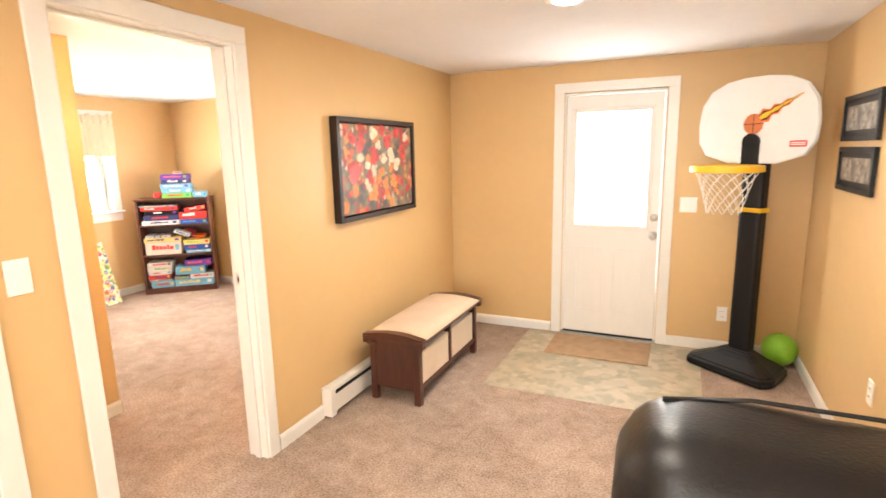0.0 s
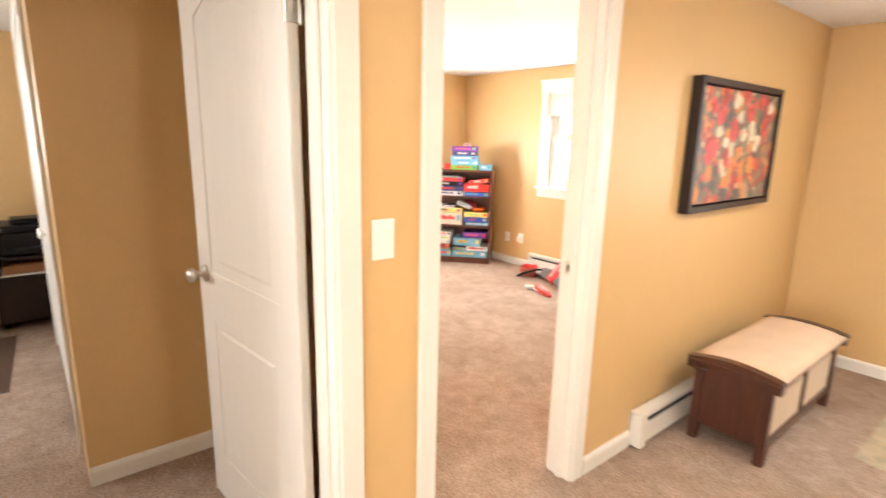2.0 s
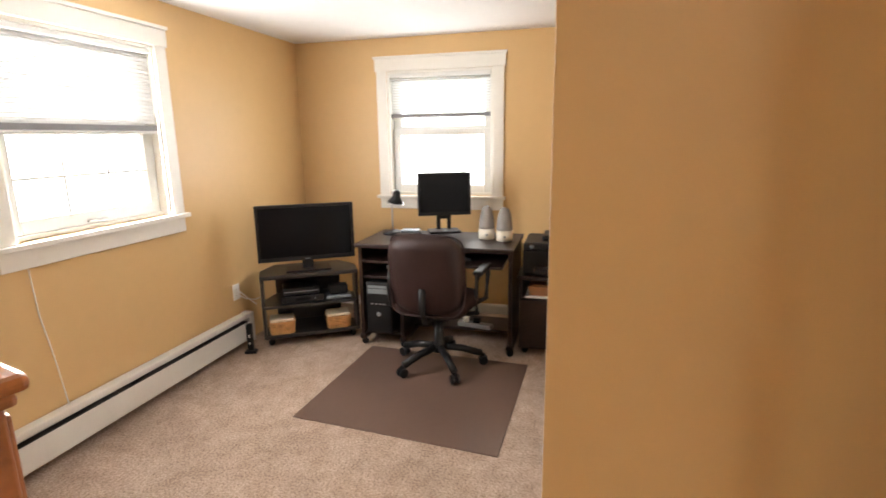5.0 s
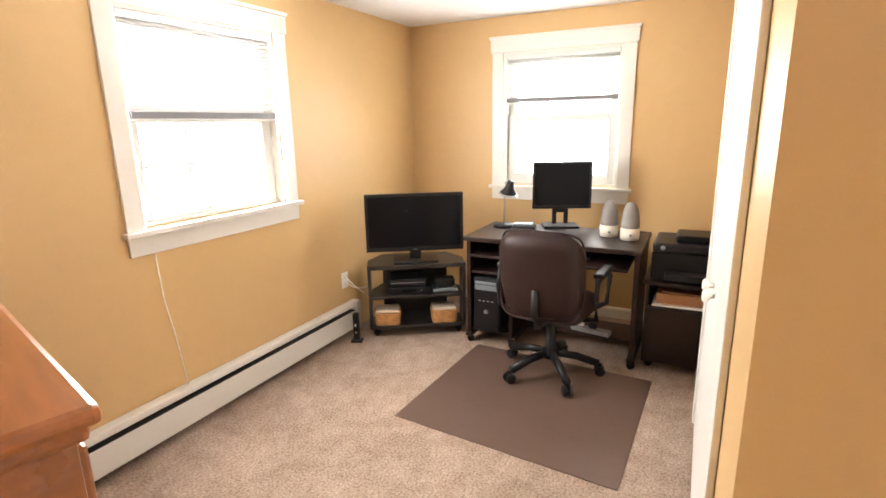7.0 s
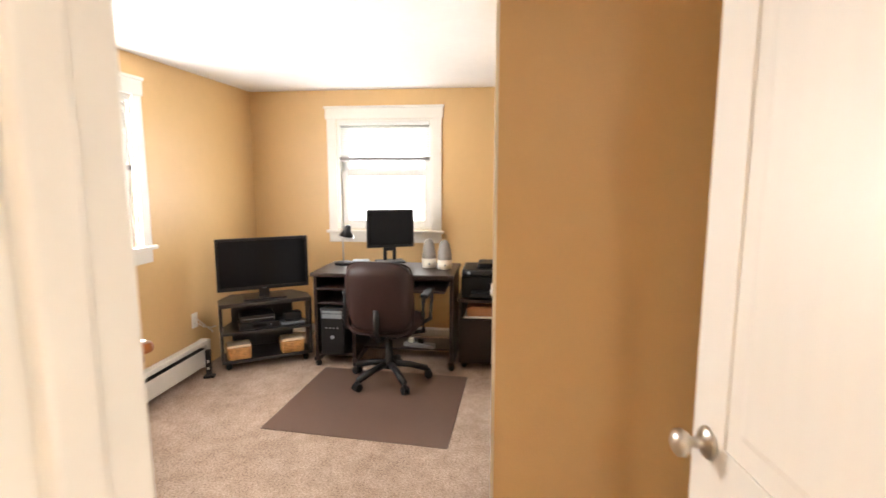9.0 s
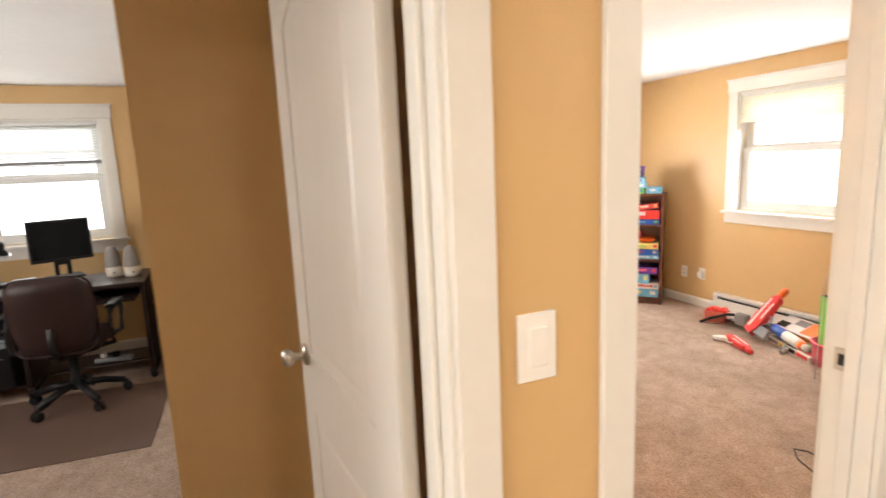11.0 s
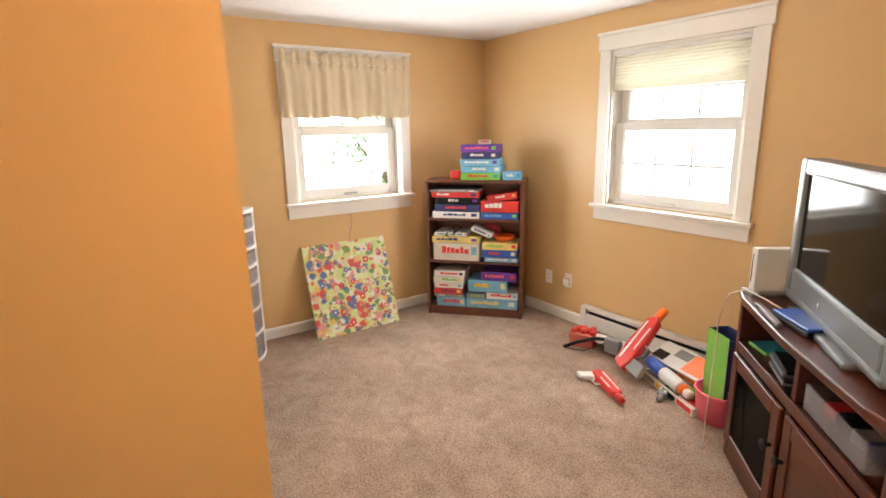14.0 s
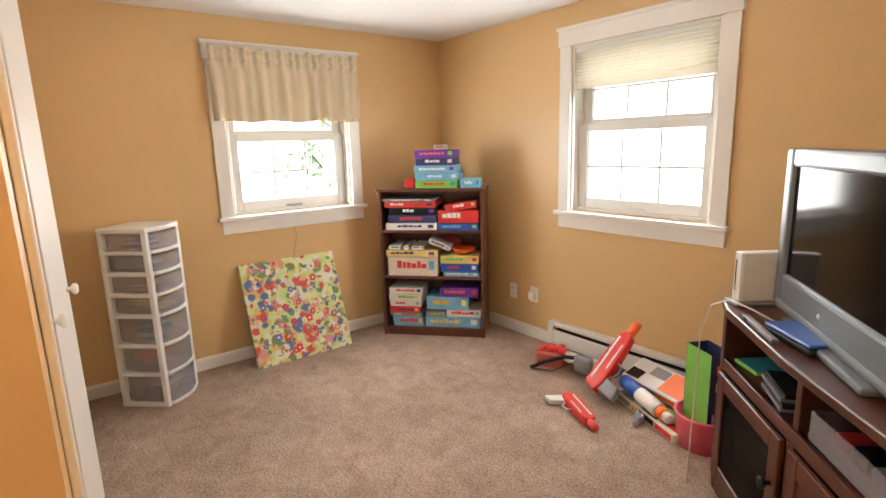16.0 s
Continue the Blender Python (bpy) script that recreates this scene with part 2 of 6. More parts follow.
M_YCARD = material("yellow_card", (0.72, 0.58, 0.20), 0.6, 0, 0.15, 14)
M_PAPER = material("brown_paper", (0.36, 0.17, 0.08), 0.7, 0, 0.1, 8)
M_NET = material("net_cord", (0.82, 0.80, 0.76), 0.8, 0, 0.04, 20)
M_SMOKE = glass_material("smoked_glass", 0.02, (0.12, 0.10, 0.09))
M_GLASS = glass_material("window_glass")
M_CLEAR = glass_material("frosted_drawer_plastic", 0.2, (0.86, 0.86, 0.88), (0.2, (0.66, 0.64, 0.66)))
M_VALANCE = cloth_material("valance_cloth", (0.70, 0.60, 0.43), 0.12)
M_SHADE = cloth_material("cell_shade_cloth", (0.88, 0.85, 0.76), 0.75, 300)
M_SLAT = cloth_material("blind_slat", (0.76, 0.76, 0.75), 0.3, 80)
M_VINYL = splotch_material("stone_look_vinyl", ((0.43, 0.35, 0.24), (0.27, 0.25, 0.17)), [(0.40, 0.34, 0.25), (0.31, 0.28, 0.19), (0.45, 0.38, 0.28)], 6, 0.38, 0.1, 0.1)
M_POPPY = splotch_material("painted_blossoms", ((0.05, 0.045, 0.04), (0.22, 0.16, 0.09)), [(0.48, 0.03, 0.02), (0.55, 0.09, 0.03), (0.62, 0.50, 0.33), (0.58, 0.20, 0.04), (0.36, 0.02, 0.02)], 8, 0.45, 0.05, 0.6)
M_GARDEN = splotch_material("printed_garden", ((0.52, 0.62, 0.22), (0.66, 0.70, 0.38)), [(0.60, 0.08, 0.06), (0.70, 0.68, 0.60), (0.10, 0.14, 0.34), (0.62, 0.28, 0.24), (0.14, 0.26, 0.09), (0.66, 0.46, 0.14)], 10, 0.6, 0.03, 0.3)
M_LEAF = cloth_material("leaf", (0.30, 0.50, 0.24), 0.6, 40)
M_BARK = material("bark", (0.12, 0.08, 0.05), 0.9, 0, 0.3, 8, 0.8, 30)
M_LAWN = material("lawn_grass", (0.07, 0.12, 0.035), 0.95, 0, 0.3, 2, 0.6, 60)


def lamp_glow(name, color, power):
    m = bpy.data.materials.new(name)
    m.use_nodes = True
    b = m.node_tree.nodes["Principled BSDF"]
    b.inputs["Emission Color"].default_value, b.inputs["Emission Strength"].default_value = (*color, 1), power
    return m


M_LAMP = lamp_glow("lamp_lens", (1, 0.93, 0.82), 22)

# ---- mesh helpers ----


def finish(name, bm, mat, parent=None, m=None, smooth=False):
    me = bpy.data.meshes.new(name)
    bmesh.ops.recalc_face_normals(bm, faces=bm.faces)
    bm.to_mesh(me)
    bm.free()
    for q in (mat if isinstance(mat, (list, tuple)) else [mat]):
        me.materials.append(q)
    if smooth:
        for p in me.polygons:
            p.use_smooth = True
    ob = new(name, me)
    if parent:
        ob.parent = parent
    if m is not None:
        ob.matrix_basis = m
    return ob


def add_box(bm, lo, hi, bevel=0.0, seg=2, m=None):
    r = bmesh.ops.create_cube(bm, size=1)
    v = r["verts"]
    s = [max(1e-4, hi[i] - lo[i]) for i in range(3)]
    c = [(hi[i] + lo[i]) / 2 for i in range(3)]
    bmesh.ops.transform(bm, matrix=Matrix.Translation(c) @ Matrix.Diagonal((*s, 1)), verts=v)
    if bevel:
        e = list({e for q in v for e in q.link_edges})
        out = bmesh.ops.bevel(bm, geom=e, offset=min(bevel, min(s) * 0.45), segments=seg, affect='EDGES', profile=0.5)
        v = list({q for f in out["faces"] for q in f.verts} | {q for q in v if q.is_valid})
    if m is not None:
        bmesh.ops.transform(bm, matrix=m, verts=v)
    return v


def box(name, lo, hi, mat, parent=None, bevel=0.004, m=None, seg=2):
    bm = bmesh.new()
    add_box(bm, lo, hi, bevel, seg)
    return finish(name, bm, mat, parent, m)


def boxes(name, lst, mat, parent=None, bevel=0.003, m=None):
    bm = bmesh.new()
    for lo, hi in lst:
        add_box(bm, lo, hi, bevel)
    return finish(name, bm, mat, parent, m)


def add_lathe(bm, profile, seg=24, m=None):
    rings = []
    for r, z in profile:
        rings.append([bm.verts.new((r * math.cos(2 * math.pi * i / seg), r * math.sin(2 * math.pi * i / seg), z)) for i in range(seg)])
    for a, b in zip(rings, rings[1:]):
        for i in range(seg):
            bm.faces.new((a[i], a[(i + 1) % seg], b[(i + 1) % seg], b[i]))
    bm.faces.new(rings[0][::-1]), bm.faces.new(rings[-1])
    if m is not None:
        bmesh.ops.transform(bm, matrix=m, verts=[v for q in rings for v in q])


def lathe(name, profile, mat, parent=None, m=None, seg=24):
    bm = bmesh.new()
    add_lathe(bm, profile, seg)
    return finish(name, bm, mat, parent, m, True)


def add_tube(bm, pts, r, seg=8, closed=False):
    pts = [Vector(p) for p in pts]
    rings = []
    n = len(pts)
    for i, p in enumerate(pts):
        a = pts[(i - 1) % n] if closed or i else p
        b = pts[(i + 1) % n] if closed or i < n - 1 else p
        d = (b - a).normalized()
        u = d.cross(Vector((0, 0, 1)) if abs(d.z) < 0.9 else Vector((1, 0, 0))).normalized()
        w = d.cross(u)
        rings.append([bm.verts.new(p + r * (math.cos(2 * math.pi * k / seg) * u + math.sin(2 * math.pi * k / seg) * w)) for k in range(seg)])
    for i in range(n if closed else n - 1):
        a, b = rings[i], rings[(i + 1) % n]
        for k in range(seg):
            bm.faces.new((a[k], a[(k + 1) % seg], b[(k + 1) % seg], b[k]))
    if not closed:
        bm.faces.new(rings[0][::-1]), bm.faces.new(rings[-1])


def tube(name, pts, r, mat, parent=None, m=None, seg=8, closed=False):
    bm = bmesh.new()
    add_tube(bm, pts, r, seg, closed)
    return finish(name, bm, mat, parent, m, True)


def prism(name, outline, z0, z1, mat, parent=None, m=None, bevel=0.0):
    """An outline of (x, y) raised from z0 to z1."""
    bm = bmesh.new()
    a = [bm.verts.new((x, y, z0)) for x, y in outline]
    f = bm.faces.new(a)
    out = bmesh.ops.extrude_face_region(bm, geom=[f])
    bmesh.ops.translate(bm, vec=(0, 0, z1 - z0), verts=[g for g in out["geom"] if isinstance(g, bmesh.types.BMVert)])
    if bevel:
        bmesh.ops.bevel(bm, geom=list(bm.edges), offset=bevel, segments=2, affect='EDGES', profile=0.5)
    return finish(name, bm, mat, parent, m)


def thing(name, label, category, m, group=""):
    e = new(name)
    e.empty_display_size = 0.1
    e.matrix_basis = m
    return tagged(e, label, category, group)


def structure(ob, label=""):
    return tagged(ob, label, kind="structure")


def words(name, body, size, mat, parent, m, depth=0.0006):
    """Lettering with the built-in font, as a mesh part."""
    c = bpy.data.curves.new(name, 'FONT')
    c.body, c.size, c.extrude, c.align_x, c.align_y = body, size, depth, 'CENTER', 'CENTER'
    c.resolution_u = 2
    tmp = bpy.data.objects.new(name, c)
    me = bpy.data.meshes.new_from_object(tmp)
    bpy.data.objects.remove(tmp)
    me.materials.append(mat) if not me.materials else None
    me.materials[0] = mat
    o = new(name, me)
    o.parent = parent
    o.matrix_basis = m
    return o


# ---- the house: plan ----
H = 2.257                      # ceiling
AX0, AX1, AY0, AY1 = -1.0, 1.76, -2.4, 5.466       # hall
T = 0.12
OX0, OY0 = -5.495, -1.04       # office west and south faces
GX0, GY1 = -4.97, 5.78         # play room west and north faces
PX = AX0 - T                   # rooms' side of the dividing wall
PY0, PY1 = 1.94, 2.06          # partition between the rooms
BX = -2.24                     # closet fronts' east faces
OBY, GBY = 1.283, 2.987         # closet fronts
D_OFF = (1.055, 1.83)          # office doorway
D_GAME = (2.165, 2.965)        # play room doorway
DH = 2.10


def wall(name, axis, at, thick, a0, a1, holes=(), z1=H + 0.1, label="tan painted plaster wall", mat=None):
    """A wall along axis ('x' or 'y') whose room face is at 'at'; holes: (a, b, z0, z1)."""
    bm = bmesh.new()

    def put(a, b, z0, z2):
        if b - a < 1e-4 or z2 - z0 < 1e-4:
            return
        lo, hi = (a, min(at, at + thick), z0), (b, max(at, at + thick), z2)
        if axis == 'y':
            lo, hi = (lo[1], lo[0], z0), (hi[1], hi[0], z2)
        add_box(bm, lo, hi)
    cur = a0
    for a, b, h0, h1 in sorted(holes):
        put(cur, a, -0.1, z1)
        put(a, b, -0.1, h0) if h0 > 0.02 else None
        put(a, b, h1, z1)
        cur = b
    put(cur, a1, -0.1, z1)
    return structure(finish(name, bm, mat or M_WALL), label)


# windows: (axis of wall, face, centre along, half width of opening, z0, z1)
WIN = {"office_south": ('x', OY0, -1, -3.45, 0.46, 1.04, 2.0), "office_west": ('y', OX0, -1, 0.21, 0.44, 1.00, 2.0),
       "play_north": ('x', GY1, 1, -3.145, 0.46, 0.975, 2.01), "play_west": ('y', GX0, -1, 4.46, 0.44, 1.00, 1.99)}


def hole(k):
    a = WIN[k]
    return (a[3] - a[4], a[3] + a[4], a[5], a[6])


wall("wall_hall_west", 'y', AX0, -T, AY0, 5.98, [(*D_OFF, 0, DH), (*D_GAME, 0, DH)])
wall("wall_hall_north", 'x', AY1, 0.16, AX0 + 0.001, AX1 + 0.16, [(0.02, 0.79, 0.0, 2.03)])
wall("wall_hall_east", 'y', AX1, 0.16, AY0, AY1)
# unseen end wall; the opening is made up for the added fill lamp
wall("wall_hall_south", 'x', AY0, -0.16, AX0 - T, AX1 + 0.16, [(-0.7, 1.5, 0.6, 2.1)])
wall("wall_office_south", 'x', OY0, -0.16, OX0 - 0.16, PX, [hole("office_south")])
wall("wall_office_west", 'y', OX0, -0.16, OY0, PY0, [hole("office_west")])
wall("wall_partition", 'x', PY0, PY1 - PY0, OX0 - 0.16, PX)
wall("wall_play_west", 'y', GX0, -0.16, PY1, GY1 + 0.16, [hole("play_west")])
wall("wall_play_north", 'x', GY1, 0.2, GX0, PX, [hole("play_north")])
OC0, OC1, GC0, GC1 = -4.15, -2.6, -4.3, -2.5   # closet openings along x
wall("wall_office_closet_end", 'y', BX, -0.1, OBY, PY0)
wall("wall_office_closet_front", 'x', OBY, 0.1, -4.4, BX - 0.1, [(OC0, OC1, 0, 2.03)])
wall("wall_office_closet_back", 'y', -4.4, -0.1, OBY, PY0)
wall("wall_play_closet_end", 'y', BX, -0.1, PY1, GBY)
wall("wall_play_closet_front", 'x', GBY, -0.1, GX0, BX - 0.1, [(GC0, GC1, 0, 2.03)])


def flat(name, x0, x1, y0, y1, z0, z1, mat, label):
    return structure(box(name, (x0, y0, z0), (x1, y1, z1), mat, bevel=0), label)


flat("floor", OX0 - 0.16, AX1 + 0.16, AY0 - 0.16, GY1 + 0.16, -0.12, 0.0, M_CARPET, "beige cut-pile wall-to-wall carpet")
flat("ceiling", OX0 - 0.16, AX1 + 0.16, AY0 - 0.16, GY1 + 0.16, H, H + 0.12, M_CEIL, "flat white painted ceiling")
flat("ground", -400, 400, -400, 400, -0.62, -0.5, M_LAWN, "green lawn around the house")
flat("vinyl_floor_patch", -0.25, 1.12, 4.22, AY1, -0.02, 0.004, M_VINYL, "stone-look vinyl floor patch at the entry door")


def molding(name, axis, at, side, a0, a1, h=0.085, d=0.014):
    """A baseboard with a rounded upper edge; side: +1 or -1, the way it stands proud of the wall."""
    bm = bmesh.new()
    prof = [(0, 0.001), (d, 0.001), (d, h - 0.018), (d * 0.75, h - 0.008), (d * 0.4, h), (0, h)]
    ends = []
    for a in (a0, a1):
        ends.append([bm.verts.new((a, at + side * p, z) if axis == 'x' else (at + side * p, a, z)) for p, z in prof])
    n = len(prof)
    for i in range(n):
        bm.faces.new((ends[0][i], ends[0][(i + 1) % n], ends[1][(i + 1) % n], ends[1][i]))
    bm.faces.new(ends[0]), bm.faces.new(ends[1][::-1])
    return structure(finish(name, bm, M_TRIM), "white painted baseboard")


for _a in (('y', AX0, 1, 3.042, 3.42), ('y', AX0, 1, 4.85, AY1), ('y', AX0, 1, AY0, 0.985), ('x', AY1, -1, AX0 + 0.015, -0.07), ('x', AY1, -1, 0.86, AX1),
           ('y', AX1, -1, AY0, AY1 - 0.015), ('y', AX0, 1, 1.903, 2.087), ('x', OY0, 1, PX - 0.2, PX), ('y', OX0, 1, OY0 + 0.1, PY0), ('x', PY0, -1, BX, PX - 0.02),
           ('y', BX, 1, OBY, PY0 - 0.015), ('x', PY1, 1, BX + 0.015, PX - 0.02), ('y', BX, 1, PY1, GBY), ('y', GX0, 1, GBY, GY1), ('x', GY1, -1, GX0 + 0.015, -3.72),
           ('x', GY1, -1, -2.3, PX), ('y', PX, -1, 3.05, GY1), ('y', PX, -1, OY0, 0.97), ('x', GBY, 1, GX0 + 0.015, GC0 - 0.07)):
    molding("baseboard", *_a)


def door_frame(name, face, back, a, b, label):
    """Jambs and flat casing on both faces of a doorway in the dividing wall (along y)."""
    w, p = 0.072, 0.016
    lst = [((back - 0.002, a - 0.001, 0), (face + 0.002, a + 0.016, DH)), ((back - 0.002, b - 0.016, 0), (face + 0.002, b + 0.001, DH)),
           ((back - 0.002, a + 0.016, DH - 0.018), (face + 0.002, b - 0.016, DH + 0.001))]
    for f, s in ((face, 1), (back, -1)):
        lo, hi = (f + 0.001, f + p) if s > 0 else (f - p, f - 0.001)
        lst += [((lo, a - w + 0.006, 0.001), (hi, a + 0.006, DH - 0.006)), ((lo, b - 0.006, 0.001), (hi, b + w - 0.006, DH - 0.006)),
                ((lo, a - w + 0.006, DH - 0.006), (hi, b + w - 0.006, DH + w))]
    mid = (face + back) / 2 - 0.012
    lst += [((mid, a + 0.016, 0.001), (mid + 0.034, a + 0.028, DH - 0.018)), ((mid, b - 0.028, 0.001), (mid + 0.034, b - 0.016, DH - 0.018)), ((mid, a + 0.028, DH - 0.03), (mid + 0.034, b - 0.028, DH - 0.018))]
    return structure(boxes(name, lst, M_TRIM, bevel=0.003), label)


door_frame("door_casing_office", AX0, PX, *D_OFF, "white painted door casing and jamb")
door_frame("door_casing_play", AX0, PX, *D_GAME, "white painted door casing and jamb")


def panel_door(name, w, h, label, m, knob_side=1, mat=M_DOOR):
    """Leaf from the hinge at x=0 along +x, faces on y; two moulded panels, the upper arched, knobs, hinges."""
    root = thing(name, label, "door", m)
    t = 0.035
    bm = bmesh.new()
    st = 0.12
    add_box(bm, (0.003, -t / 2 + 0.005, 0), (w, t / 2 - 0.005, h), 0.002)

    def arch(x0, x1, z0, z1, rise, n=14):
        top = [(x0 + (x1 - x0) * i / n, z1 - rise + rise * math.sin(math.pi * i / n) ** 0.8) for i in range(n + 1)]
        return [(x1, z0), (x0, z0)] + top

    for s in (-1, 1):
        y0, y1 = s * (t / 2 - 0.0055), s * t / 2
        for z0, z1, rise in ((0.2, 0.80, 0.0), (0.98, h - 0.13, 0.07)):
            field = arch(st + 0.04, w - st - 0.04, z0 + 0.04, z1 - 0.04, rise)
            lo = [bm.verts.new((x, y0, z)) for x, z in field]
            cx, cz = w / 2, (z0 + z1) / 2
            hi = [bm.verts.new((cx + (x - cx) * 0.93, y1 - s * 0.001, cz + (z - cz) * 0.96)) for x, z in field]
            bm.faces.new(hi)
            for i in range(len(lo)):
                bm.faces.new((lo[i], lo[(i + 1) % len(lo)], hi[(i + 1) % len(lo)], hi[i]))
        ylo, yhi = min(y0, y1), max(y0, y1)
        add_box(bm, (0.003, ylo, 0), (st, yhi, h), 0.003)
        add_box(bm, (w - st, ylo, 0), (w, yhi, h), 0.003)
        add_box(bm, (st - 0.003, ylo, 0), (w - st + 0.003, yhi - 0.0003, 0.2), 0.003)
        add_box(bm, (st - 0.003, ylo, 0.80), (w - st + 0.003, yhi - 0.0003, 0.98), 0.003)
        crown = arch(st - 0.003, w - st + 0.003, 0.98, h - 0.13, 0.07)[2:] + [(w - st + 0.003, h), (st - 0.003, h)]
        fr, bk = ([bm.verts.new((x, q, z)) for x, z in crown] for q in (y1 - s * 0.0003, y0))
        bm.faces.new(fr), bm.faces.new(bk)
        for i in range(len(fr)):
            bm.faces.new((fr[i], fr[(i + 1) % len(fr)], bk[(i + 1) % len(fr)], bk[i]))
    finish("leaf", bm, mat, root)
    for s in (-1, 1):
        bm = bmesh.new()
        rot = pose(w - 0.065, s * t / 2, 0.965, -90 * s, 0, 0)
        add_lathe(bm, [(0.033, 0), (0.033, 0.004), (0.028, 0.009), (0.011, 0.012), (0.011, 0.034), (0.02, 0.04), (0.027, 0.05), (0.026, 0.062), (0.018, 0.068), (0.004, 0.07)], 20, rot)
        tagged(finish("knob", bm, M_NICKEL, root, None, True), "brushed nickel knob")
    for z in (0.2, 1.82):
        bm = bmesh.new()
        add_box(bm, (-0.004, -t / 2, z - 0.045), (0.003, t / 2 - 0.004, z + 0.045), 0.001)
        add_lathe(bm, [(0.006, -0.048), (0.006, 0.048)], 10, pose(-0.003, (t / 2 + 0.005), z))
        add_lathe(bm, [(0.006, -0.048), (0.006, 0.048)], 10, pose(-0.003, -(t / 2 + 0.005), z))
        finish("hinge", bm, M_NICKEL, root)
    return root


panel_door("door_office", 0.745, 2.065, "white two-panel arched door standing open, nickel knob", pose(PX - 0.032, D_OFF[1] - 0.036, 0.012, 0, 0, 180 + 6))
panel_door("door_play", 0.80, 2.065, "white two-panel arched door standing open, nickel knob", pose(PX - 0.032, D_GAME[0] + 0.046, 0.012, 0, 0, 180 - 16.5))


def strike_plate(y, side):
    o = box("strike_plate", (PX + 0.02, y, 0.945), (PX + 0.055, y + side * 0.003, 1.005) if side > 0 else (PX + 0.055, y + 0.003, 1.005), M_NICKEL, bevel=0.001)
    boxes("hole", [((PX + 0.03, y - 0.0008, 0.96), (PX + 0.045, y + 0.0038, 0.99))], M_DARKGAP, o, 0)
    tagged(o, "brushed nickel strike plate on the door jamb", "strike plate")


strike_plate(D_GAME[1] - 0.019, 1)
strike_plate(D_OFF[0] + 0.0162, 1)


def closet_doors(name, face, s, a, b):
    """White sliding closet leaves in a cased opening on a wall along x."""
    root = thing(name, "white closet doors, closed, with round white knobs", "closet door", pose(0, 0, 0))
    w = 0.07
    lo, hi = (face - 0.016, face - 0.001) if s < 0 else (face + 0.001, face + 0.016)
    boxes("casing", [((a - w, lo, 0.001), (a, hi, 2.03)), ((b, lo, 0.001), (b + w, hi, 2.03)), ((a - w, lo, 2.03), (b + w, hi, 2.11))], M_TRIM, root)
    n = 4
    L = (b - a) / n
    for i in range(n):
        fold = 7.0 if (s > 0 and i < 2) else 0.0
        lw = L - 0.004
        c, q = math.cos(radians(fold)) * L, math.sin(radians(fold)) * L
        x0 = a + (0 if i == 0 else c if i == 1 else i * L) + 0.002
        m = pose(x0, face + (s * 0.006 if not fold else 0.012 + (q if i == 1 else 0)), 0, 0, 0, fold if i == 0 else -fold)
        leaf = box("leaf", (0, min(0, -s * 0.032), 0.015), (lw, max(0, -s * 0.032), 2.02), M_DOOR, root, 0.004, m)
        if i in (1, 2):
            tagged(lathe("knob", [(0.008, 0), (0.008, 0.012), (0.02, 0.02), (0.022, 0.03), (0.014, 0.037), (0.003, 0.038)], M_PLATE, leaf,
                         pose(0.06 if (i == 2 or s > 0) else lw - 0.06, 0, 0.93, -90 * s, 0, 0)), "round white knob")


closet_doors("closet_doors", OBY, -1, OC0, OC1)
closet_doors("closet_doors", GBY, 1, GC0, GC1)


